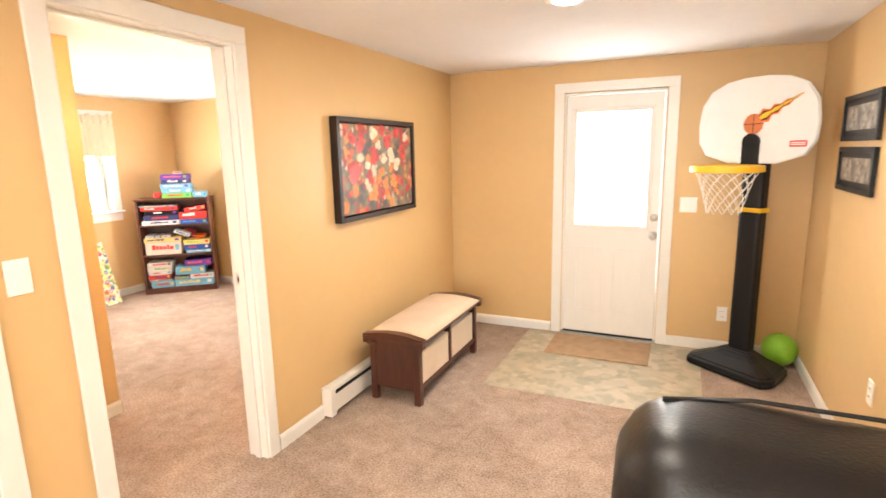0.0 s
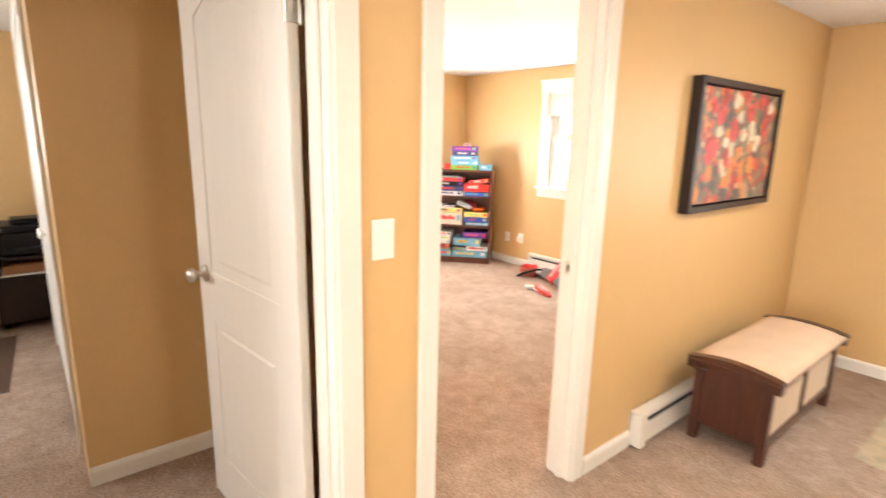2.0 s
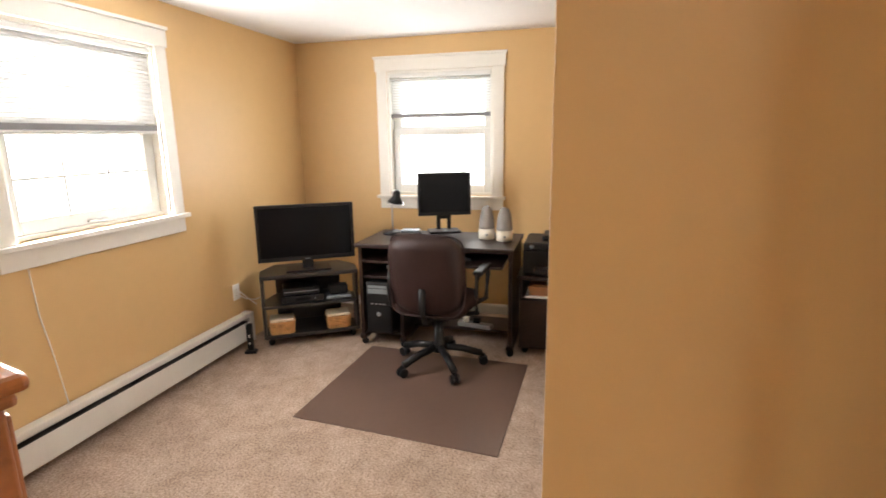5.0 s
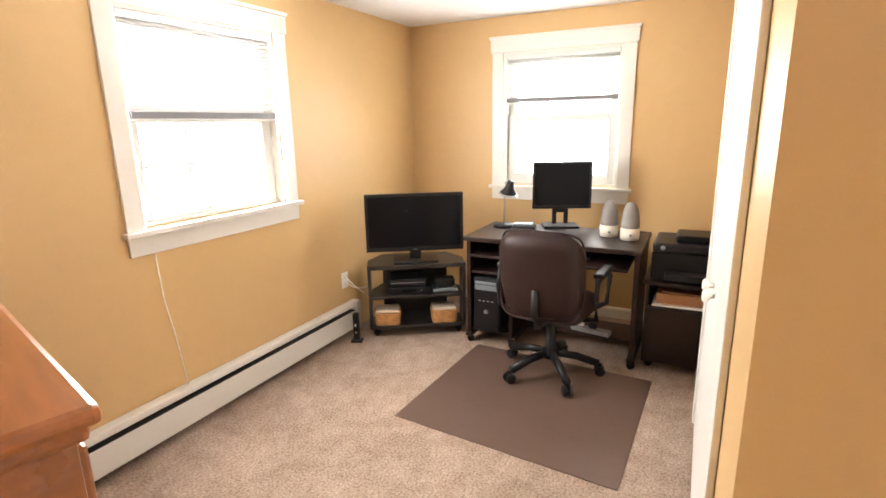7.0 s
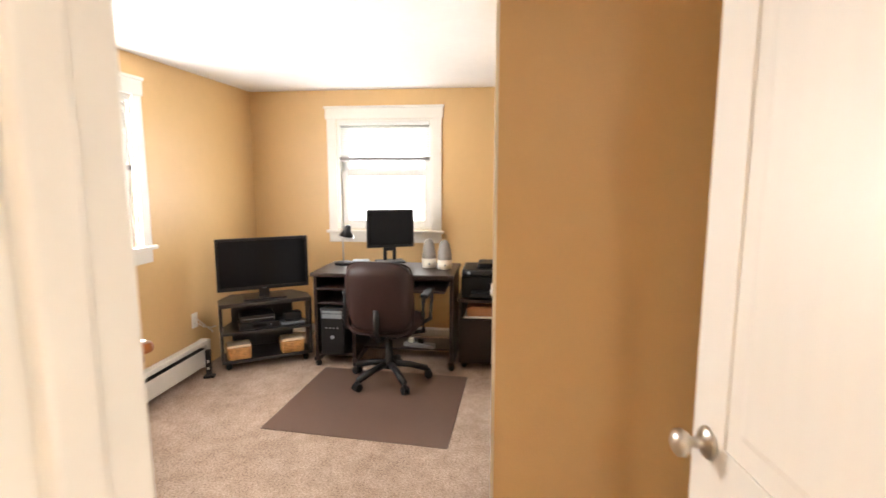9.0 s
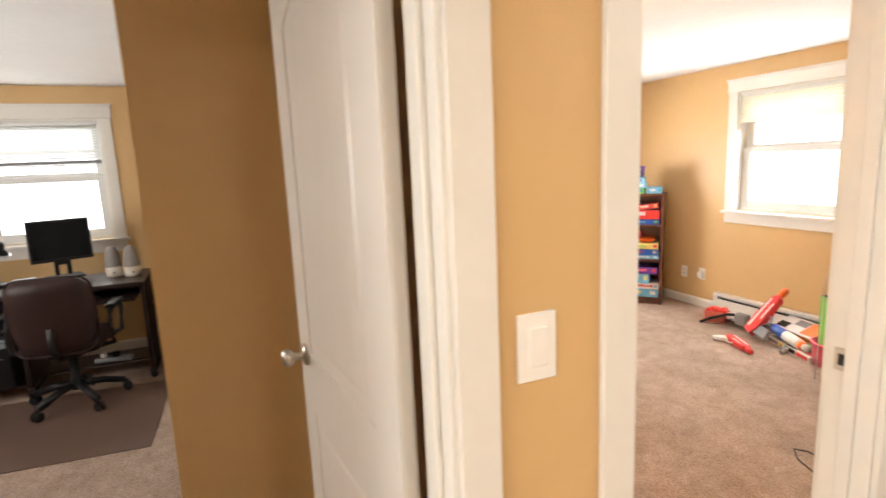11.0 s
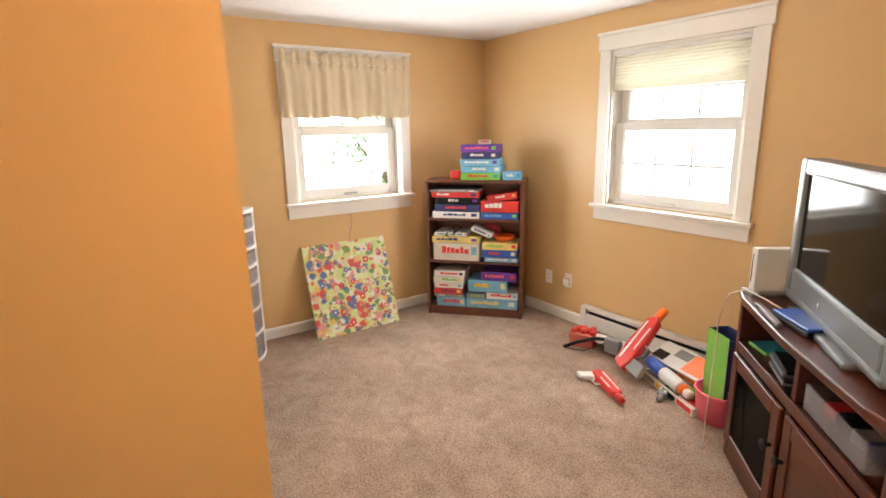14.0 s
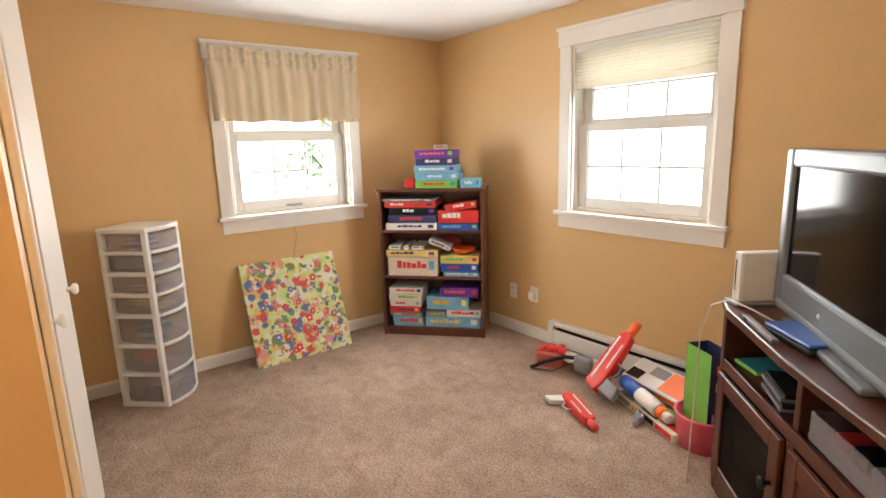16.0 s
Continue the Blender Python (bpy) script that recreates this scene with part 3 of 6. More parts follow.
def window(name, key, grid=True, label="white vinyl double-hung window with flat painted casing"):
    """Built along local x, the room on -y, opening centred on x=0; then turned into its wall."""
    axis, face, s, c, hw, z0, z1 = WIN[key]
    if axis == 'x':
        m = pose(c, face, 0, 0, 0, 0 if s > 0 else 180)
    else:
        m = pose(face, c, 0, 0, 0, 90 if s < 0 else -90)
    root = structure(thing(name, label, "window", m), label)
    cw = 0.085
    boxes("casing", [((-hw - cw, -0.018, z0 - 0.002), (-hw, -0.001, z1)), ((hw, -0.018, z0 - 0.002), (hw + cw, -0.001, z1)), ((-hw - cw - 0.012, -0.022, z1), (hw + cw + 0.012, -0.001, z1 + 0.095)),
                     ((-hw - cw - 0.022, -0.03, z1 + 0.095), (hw + cw + 0.022, -0.001, z1 + 0.115))], M_TRIM, root)
    boxes("sill", [((-hw - cw - 0.02, -0.045, z0 - 0.027), (hw + cw + 0.02, 0.0, z0 - 0.002)), ((-hw - cw, -0.016, z0 - 0.115), (hw + cw, -0.001, z0 - 0.027)), ((-hw + 0.001, -0.002, z0 - 0.02), (hw - 0.001, 0.1, z0 - 0.001))], M_TRIM, root)
    boxes("jamb", [((-hw, 0, z0), (-hw + 0.02, 0.13, z1)), ((hw - 0.02, 0, z0), (hw, 0.13, z1)), ((-hw + 0.02, 0, z1 - 0.02), (hw - 0.02, 0.13, z1)), ((-hw + 0.02, 0.04, z0), (hw - 0.02, 0.13, z0 + 0.02))], M_TRIM, root)
    zm = (z0 + z1) / 2 + 0.02
    for nm, y, a, b in (("lower_sash", 0.055, z0 + 0.02, zm + 0.02), ("upper_sash", 0.095, zm - 0.02, z1 - 0.02)):
        w = 0.064
        x0, x1 = -hw + 0.021, hw - 0.021
        lst = [((x0, y, a), (x0 + w, y + 0.032, b)), ((x1 - w, y, a), (x1, y + 0.032, b)), ((x0 + w, y, a), (x1 - w, y + 0.032, a + w)), ((x0 + w, y, b - w + 0.014), (x1 - w, y + 0.032, b))]
        sash = boxes(nm, lst, M_WHITE, root, 0.004)
        box("pane", (x0 + w - 0.005, y + 0.014, a + w - 0.005), (x1 - w + 0.005, y + 0.018, b - w + 0.012), M_GLASS, sash, 0).visible_shadow = False
        if grid:
            g = []
            for i in (1, 2):
                x = x0 + w + (x1 - x0 - 2 * w) * i / 3
                g.append(((x - 0.006, y + 0.01, a + w), (x + 0.006, y + 0.0135, b - w + 0.008)))
            z = (a + b) / 2
            g.append(((x0 + w, y + 0.0095, z - 0.006), (x1 - w, y + 0.0139, z + 0.006)))
            boxes("muntin", g, M_WHITE, sash, 0.001)
    bm = bmesh.new()
    add_box(bm, (-0.055, 0.035, z0 + 0.032), (0.055, 0.056, z0 + 0.042), 0.003)
    add_box(bm, (-0.012, 0.028, z0 + 0.03), (0.05, 0.04, z0 + 0.038), 0.003)
    tagged(finish("latch", bm, M_GREY if key == "play_west" else M_WHITE, root), "sash lift handle")
    return m, hw, z0, z1


def blind(m, hw, z1, drop, label):
    """A raised mini blind: head rail, slats, stacked bottom rail, cords."""
    root = thing("window_blind", label, "blind", m)
    box("head_rail", (-hw + 0.024, 0.002, z1 - 0.05), (hw - 0.024, 0.034, z1 - 0.021), M_WHITE, root)
    n = int(drop / 0.021)
    me = None
    for i in range(n):
        z = z1 - 0.062 - i * 0.021
        if me is None:
            bm = bmesh.new()
            prof = [(-0.0125, -0.003), (-0.006, 0.0008), (0, 0.002), (0.006, 0.0008), (0.0125, -0.003)]
            vs = [[bm.verts.new((x, y, q)) for y, q in prof] for x in (-hw + 0.028, hw - 0.028)]
            for k in range(4):
                bm.faces.new((vs[0][k], vs[0][k + 1], vs[1][k + 1], vs[1][k]))
            o = finish("slat", bm, M_SLAT, root, pose(0, 0.02, z, 52), True)
            md = o.modifiers.new("thickness", 'SOLIDIFY')
            md.thickness = 0.0008
            me = o.data
        else:
            o = new("slat", me)
            o.parent, o.matrix_basis = root, pose(0, 0.02, z, 52)
    zb = z1 - 0.062 - n * 0.021
    boxes("stacked_slats", [((-hw + 0.026, 0.003, zb - 0.0072 - 0.006 * k), (hw - 0.026, 0.034, zb - 0.0012 - 0.006 * k)) for k in range(5)], M_GREY, root, 0.0008)
    box("bottom_rail", (-hw + 0.026, 0.008, zb - 0.046), (hw - 0.026, 0.032, zb - 0.034), M_WHITE, root)
    for x in (-hw * 0.7, 0, hw * 0.7):
        tube("cord", [(x, 0.02, z1 - 0.03), (x, 0.02, zb - 0.04)], 0.0012, M_NET, root, None, 5)


_m, _hw, _z0, _z1 = window("window_office_south", "office_south")
blind(_m, _hw, _z1, 0.385, "white mini blind drawn half way up")
_m, _hw, _z0, _z1 = window("window_office_west", "office_west")
blind(_m, _hw, _z1, 0.28, "white mini blind drawn half way up")


def cell_shade(m, hw, z1, drop):
    root = thing("cell_shade", "cream cellular shade raised to the upper third", "shade", m)
    bm = bmesh.new()
    n = int(drop / 0.019)
    for yy, sg in ((0.012, -1), (0.030, 1)):
        rows = []
        for i in range(2 * n + 1):
            y = yy + sg * (0.006 if i % 2 else 0)
            rows.append([bm.verts.new((x, y, z1 - 0.03 - i * drop / (2 * n))) for x in (-hw + 0.024, hw - 0.024)])
        for a, b in zip(rows, rows[1:]):
            bm.faces.new((a[0], a[1], b[1], b[0]))
    finish("pleats", bm, M_SHADE, root)
    box("head_rail", (-hw + 0.022, 0.004, z1 - 0.045), (hw - 0.022, 0.04, z1 - 0.021), M_WHITE, root)
    box("bottom_rail", (-hw + 0.022, 0.006, z1 - 0.03 - drop - 0.035), (hw - 0.022, 0.036, z1 - 0.03 - drop), M_SHADE, root)


_m, _hw, _z0, _z1 = window("window_play_north", "play_north")
cell_shade(_m, _hw, _z1, 0.20)
_m, _hw, _z0, _z1 = window("window_play_west", "play_west")


def valance(m, hw, z1):
    """A gathered rod-pocket valance."""
    root = thing("valance", "gathered cream cotton valance on a rod", "curtain", m)
    W, n = hw + 0.075, 150
    bm = bmesh.new()
    rows = []
    rnd = random.Random(4)
    ph = [rnd.uniform(0, 6.28) for _ in range(6)]
    for j, z in enumerate((0.05, 0.03, 0.012, 0.0, -0.03, -0.05, -0.09, -0.2, -0.31, -0.385, -0.40)):
        depth = (0.008, 0.010, 0.004, 0.012, 0.012, 0.004, 0.012, 0.016, 0.018, 0.018, 0.018)[j]
        row = []
        for i in range(n + 1):
            u = i / n
            x = -W + 2 * W * u
            k = 1 if j < 6 else 0.55
            f = math.sin(u * 95 * k + ph[0] + 2 * math.sin(u * 9 + ph[1])) + 0.5 * math.sin(u * 160 * k + ph[2])
            zz = z1 + 0.02 + z + (0.012 * math.sin(u * 60 + ph[3]) if j == 0 else 0) + (0.006 * math.sin(u * 20 + ph[4]) if j > 8 else 0)
            row.append(bm.verts.new((x, -0.06 + depth * f * 0.8 + (0.004 if j in (2, 5) else -0.006), zz)))
        rows.append(row)
    for a, b in zip(rows, rows[1:]):
        for i in range(n):
            bm.faces.new((a[i], a[i + 1], b[i + 1], b[i]))
    o = finish("cloth", bm, M_VALANCE, root, None, True)
    md = o.modifiers.new("thickness", 'SOLIDIFY')
    md.thickness = 0.002
    tube("rod", [(-W, -0.003, z1), (-W, -0.055, z1), (W, -0.055, z1), (W, -0.003, z1)], 0.006, M_WHITE, root)


valance(_m, _hw, _z1)


def entry_door():
    root = structure(thing("door_1", "white steel entry door, closed, blind behind glass", "door", pose(0, AY1, 0)), "white steel entry door, closed, blind behind glass")
    x0, x1, gz0, gz1, g0, g1 = 0.022, 0.788, 0.965, 1.87, 0.115, 0.675
    boxes("casing", [((x0 - 0.085, -0.016, 0.001), (x0 - 0.006, -0.001, 2.03)), ((x1 + 0.006, -0.016, 0.001), (x1 + 0.085, -0.001, 2.03)), ((x0 - 0.085, -0.016, 2.03), (x1 + 0.085, -0.001, 2.105))], M_TRIM, root)
    boxes("jamb", [((x0 - 0.001, 0, 0.02), (x0 + 0.012, 0.15, 2.025)), ((x1 - 0.012, 0, 0.02), (x1 + 0.001, 0.15, 2.025)), ((x0 + 0.012, 0, 2.008), (x1 - 0.012, 0.15, 2.026))], M_TRIM, root)
    a, b = x0 + 0.015, x1 - 0.015
    leaf = boxes("leaf", [((a, 0.01, 0.03), (b, 0.05, gz0 - 0.03)), ((a, 0.01, gz1 + 0.03), (b, 0.05, 2.003)), ((a, 0.01, gz0 - 0.03), (g0 - 0.03, 0.05, gz1 + 0.03)), ((g1 + 0.03, 0.01, gz0 - 0.03), (b, 0.05, gz1 + 0.03))], M_DOOR, root, 0.0)
    boxes("glass_frame", [((g0 - 0.035, 0.0, gz0 - 0.035), (g0, 0.055, gz1 + 0.035)), ((g1, 0.0, gz0 - 0.035), (g1 + 0.035, 0.055, gz1 + 0.035)), ((g0, 0.0, gz0 - 0.035), (g1, 0.055, gz0)), ((g0, 0.0, gz1), (g1, 0.055, gz1 + 0.035))], M_DOOR, root, 0.008)
    boxes("moulding", [q for z0, z1 in ((0.22, 0.78),) for c0, c1 in ((0.12, 0.365), (0.43, 0.675)) for q in
                       (((c0, 0.005, z0), (c0 + 0.02, 0.012, z1)), ((c1 - 0.02, 0.005, z0), (c1, 0.012, z1)), ((c0 + 0.02, 0.005, z0), (c1 - 0.02, 0.012, z0 + 0.02)), ((c0 + 0.02, 0.005, z1 - 0.02), (c1 - 0.02, 0.012, z1)))], M_DOOR, root, 0.004)
    box("pane", (g0, 0.018, gz0), (g1, 0.022, gz1), M_GLASS, root, 0).visible_shadow = False
    me = None
    for i in range(56):
        z = gz1 - 0.012 - i * 0.016
        if me is None:
            bm = bmesh.new()
            add_box(bm, (g0 + 0.008, -0.008, -0.0005), (g1 - 0.008, 0.008, 0.0005))
            o = finish("slat", bm, M_SLAT, root, pose(0, 0.036, z, 50))
            me = o.data
        else:
            o = new("slat", me)
            o.parent, o.matrix_basis = root, pose(0, 0.036, z, 50)
    bm = bmesh.new()
    add_lathe(bm, [(0.03, 0), (0.03, 0.008), (0.022, 0.018), (0.006, 0.02)], 20, pose(0.735, 0.01, 1.036, 90))
    tagged(finish("deadbolt", bm, M_NICKEL, root, None, True), "nickel deadbolt")
    bm = bmesh.new()
    add_lathe(bm, [(0.035, 0), (0.035, 0.006), (0.013, 0.012), (0.013, 0.035), (0.026, 0.045), (0.029, 0.06), (0.02, 0.07), (0.004, 0.072)], 20, pose(0.735, 0.01, 0.892, 90))
    tagged(finish("knob", bm, M_NICKEL, root, None, True), "nickel door knob")
    box("sweep", (a, 0.004, 0.012), (b, 0.03, 0.03), M_DARKGAP, root)
    box("threshold", (x0, -0.02, 0.0045), (x1, 0.16, 0.014), M_STEEL, root)


entry_door()


def plate(name, label, cat, m, w=0.072, h=0.115, toggles=1, sockets=False):
    root = thing(name, label, cat, m)
    box("plate", (-w / 2, -0.006, -h / 2), (w / 2, -0.0005, h / 2), M_PLATE, root, 0.003)
    for i in range(toggles):
        x = (i - (toggles - 1) / 2) * 0.046
        if sockets:
            for z in (-0.02, 0.02):
                boxes("socket", [((x - 0.016, -0.0085, z - 0.014), (x + 0.016, -0.005, z + 0.014))], M_PLATE, root, 0.003)
                boxes("slot", [((x - 0.008, -0.0089, z - 0.004), (x - 0.005, -0.0083, z + 0.006)), ((x + 0.005, -0.0089, z - 0.004), (x + 0.008, -0.0083, z + 0.006))], M_DARKGAP, root, 0)
        else:
            box("toggle", (x - 0.017, -0.010, -0.033), (x + 0.017, -0.005, 0.033), M_PLATE, root, 0.002)
    return root


plate("light_switch", "white rocker light switch on the tan wall", "switch", pose(AX0, 1.971, 1.218, 0, 0, 90), 0.074, 0.116)
plate("light_switch", "white double light switch by the entry door", "switch", pose(0.977, AY1, 1.145), 0.118, 0.115, 2)
plate("wall_outlet", "white wall outlet near the basketball stand", "outlet", pose(1.262, AY1, 0.304), sockets=True)
plate("wall_outlet", "white wall outlet low on the wall", "outlet", pose(AX1, 3.88, 0.46, 0, 0, -90), sockets=True)
plate("wall_outlet", "white outlet with an adapter plugged in", "outlet", pose(-3.91, GY1, 0.33), sockets=True)
box("plug_adapter", (-3.94, GY1 - 0.04, 0.295), (-3.885, GY1 - 0.009, 0.35), M_PLATE, None, 0.006)
tagged(bpy.data.objects["plug_adapter"], "white plug adapter in the wall outlet", "plug")
plate("wall_outlet", "tan wall outlet beside the bookcase", "outlet", pose(-4.12, GY1, 0.32), sockets=True)
plate("wall_outlet", "white outlet with cables plugged in", "outlet", pose(-4.42, OY0, 0.40, 0, 0, 180), sockets=True)


def baseboard_heater(label, m, length):
    """Along +x from the left end, the wall at y=0, the room on -y."""
    root = structure(thing("baseboard_heater", label, "heater", m), label)
    box("back_plate", (0, -0.012, 0.015), (length, -0.001, 0.19), M_HEATER, root)
    boxes("hood", [((0, -0.062, 0.178), (length, -0.001, 0.19)), ((0, -0.066, 0.165), (length, -0.058, 0.19))], M_HEATER, root, 0.004)
    boxes("front_panel", [((0, -0.07, 0.035), (length, -0.064, 0.142))], M_HEATER, root, 0.003)
    # plain block for the fins, the cavity's shade put into its colour
    box("dark_fin_block", (0.02, -0.055, 0.05), (length - 0.02, -0.014, 0.14), M_DARKGAP, root, 0)
    for x in (0, length - 0.05):
        box("end_cap", (x, -0.073, 0.012), (x + 0.05, -0.001, 0.193), M_HEATER, root, 0.004)


baseboard_heater("white enamel baseboard heater along the wall", pose(AX0, 3.42, 0, 0, 0, 90), 1.43)
baseboard_heater("white enamel baseboard heater along the wall", pose(-1.32, OY0, 0, 0, 0, 180) @ Matrix.Diagonal((1, 1, 1.22, 1)), 3.18)
baseboard_heater("white enamel baseboard heater along the wall", pose(-3.72, GY1, 0), 1.42)


def recessed_light(x, y, label):
    root = structure(thing("recessed_light", label, "ceiling light", pose(x, y, H)), label)
    bm = bmesh.new()
    add_lathe(bm, [(0.058, 0.0), (0.062, -0.004), (0.092, -0.005), (0.098, -0.001), (0.098, 0.0)], 32)
    finish("trim_ring", bm, M_WHITE, root, None, True)
    lathe("lens", [(0.060, -0.0065), (0.058, -0.008), (0.01, -0.009)], M_LAMP, root, None, 32)


recessed_light(0.387, 3.63, "recessed ceiling light, lit, white trim, in a partly added row")
# these two fittings are made up to house the added, unseen lamps
recessed_light(0.387, 2.0, "recessed ceiling light, lit, white trim, in a partly added row")
recessed_light(0.387, 0.4, "recessed ceiling light, lit, white trim, in a partly added row")


# ---- outdoors ----
M_HAZE = lamp_glow("bright_sky_haze", (0.97, 0.99, 1.0), 3.6)
for _n, _lo, _hi in (("backdrop", (-9.2, -6, -0.5), (-9.15, 14, 6)), ("backdrop", (-9.1, -4.25, -0.5), (2, -4.2, 6)), ("backdrop", (-9.1, 9.0, -0.5), (4, 9.05, 6))):
    structure(box(_n, _lo, _hi, M_HAZE, bevel=0), "overexposed daylight beyond the windows")


def tree(x, y):
    root = thing("tree", "leafy green tree on the lawn", "tree", pose(x, y, -0.5))
    bm = bmesh.new()
    rnd = random.Random(8)
    add_lathe(bm, [(0.11, 0), (0.085, 0.5), (0.07, 1.6), (0.05, 2.6), (0.02, 3.4)], 10)
    tips = []
    for i in range(16):
        a, z = i * 2.4, 1.1 + 0.14 * i
        e = Vector((math.cos(a) * rnd.uniform(0.4, 0.9), math.sin(a) * rnd.uniform(0.4, 0.9), z + rnd.uniform(0.2, 0.6)))
        add_tube(bm, [(0, 0, z), e * 0.5 + Vector((0, 0, z * 0.5 - 0.05)), e], 0.018, 5)
        tips += [e, e * 0.7 + Vector((0, 0, 0.3 * z))]
    finish("trunk", bm, M_BARK, root, None, True)
    bm = bmesh.new()
    for _ in range(1500):
        c = rnd.choice(tips) + Vector((rnd.gauss(0, 0.2), rnd.gauss(0, 0.2), rnd.gauss(0, 0.2)))
        m = Matrix.Translation(c) @ Euler((rnd.uniform(0, 6), rnd.uniform(0, 6), rnd.uniform(0, 6))).to_matrix().to_4x4()
        s = rnd.uniform(0.03, 0.06)
        bm.faces.new([bm.verts.new(m @ Vector(p)) for p in ((-s, 0, 0), (0, -s * 0.5, 0.006), (s, 0, 0), (0, s * 0.5, 0.006))])
    tagged(finish("leaves", bm, M_LEAF, root), kind="stuff")


tree(-8.3, 6.55)

# ---- hall ----


def framed_painting():
    root = thing("framed_painting", "painting of red, white and orange blossoms, black frame", "painting", pose(AX0 + 0.002, 3.655, 1.165, 0, 0, 90))
    w, h, f = 0.98, 0.64, 0.032
    boxes("frame", [((0, -0.055, 0), (f, 0, h)), ((w - f, -0.055, 0), (w, 0, h)), ((f, -0.055, 0), (w - f, 0, f)), ((f, -0.055, h - f), (w - f, 0, h))], M_ESPRESSO, root, 0.004)
    box("canvas", (f + 0.008, -0.042, f + 0.008), (w - f - 0.008, -0.01, h - f - 0.008), M_POPPY, root, 0.003)
    box("backing", (f - 0.002, -0.012, f - 0.002), (w - f + 0.002, -0.002, h - f + 0.002), M_DARKGAP, root, 0)
    # brushed blossoms, thick paint
    rnd = random.Random(11)
    reds, whites, golds = (M_RED, M_PAINTRED), (M_PAINTWHITE,), (M_PAINTGOLD, M_ORANGE)
    spots = [(0.17, 0.52, .05, 0), (0.27, 0.56, .045, 0), (0.16, 0.30, .07, 0), (0.25, 0.48, .05, 0), (0.42, 0.40, .06, 0), (0.6, 0.50, .055, 0), (0.52, 0.57, .04, 0), (0.36, 0.24, .045, 0), (0.8, 0.42, .05, 0), (0.72, 0.55, .04, 0),
             (0.42, 0.54, .045, 1), (0.62, 0.40, .06, 1), (0.73, 0.33, .055, 1), (0.47, 0.47, .04, 1), (0.85, 0.53, .035, 1), (0.55, 0.36, .045, 1), (0.33, 0.34, .03, 1),
             (0.50, 0.28, .05, 2), (0.66, 0.22, .05, 2), (0.42, 0.17, .045, 2), (0.58, 0.14, .04, 2), (0.36, 0.14, .035, 2), (0.7, 0.14, .03, 2)]
    for x, z, r, k in spots:
        for q in range(5):
            bm = bmesh.new()
            a, rr = rnd.uniform(0, 6.28), r * rnd.uniform(0.45, 0.7)
            cx, cz = x + math.cos(a) * r * 0.45, z + math.sin(a) * r * 0.45
            n = 11
            ring = [(cx + rr * rnd.uniform(0.75, 1.1) * math.cos(6.283 * i / n) * 1.1, cz + rr * rnd.uniform(0.75, 1.1) * math.sin(6.283 * i / n)) for i in range(n)]
            y = -0.0425 - 0.0006 * q
            c = bm.verts.new((cx, y - 0.0012, cz))
            vs = [bm.verts.new((px, y, pz)) for px, pz in ring]
            for i in range(n):
                bm.faces.new((vs[i], vs[(i + 1) % n], c))
            finish("petal", bm, rnd.choice((reds, whites, golds)[k]), root)


M_PAINTRED = material("red_oil_paint", (0.42, 0.03, 0.02), 0.45, 0, 0.45, 14, 0.7, 90)
M_PAINTWHITE = material("ivory_oil_paint", (0.68, 0.58, 0.42), 0.45, 0, 0.3, 14, 0.7, 90)
M_PAINTGOLD = material("gold_oil_paint", (0.50, 0.22, 0.04), 0.45, 0, 0.4, 14, 0.7, 90)
framed_painting()


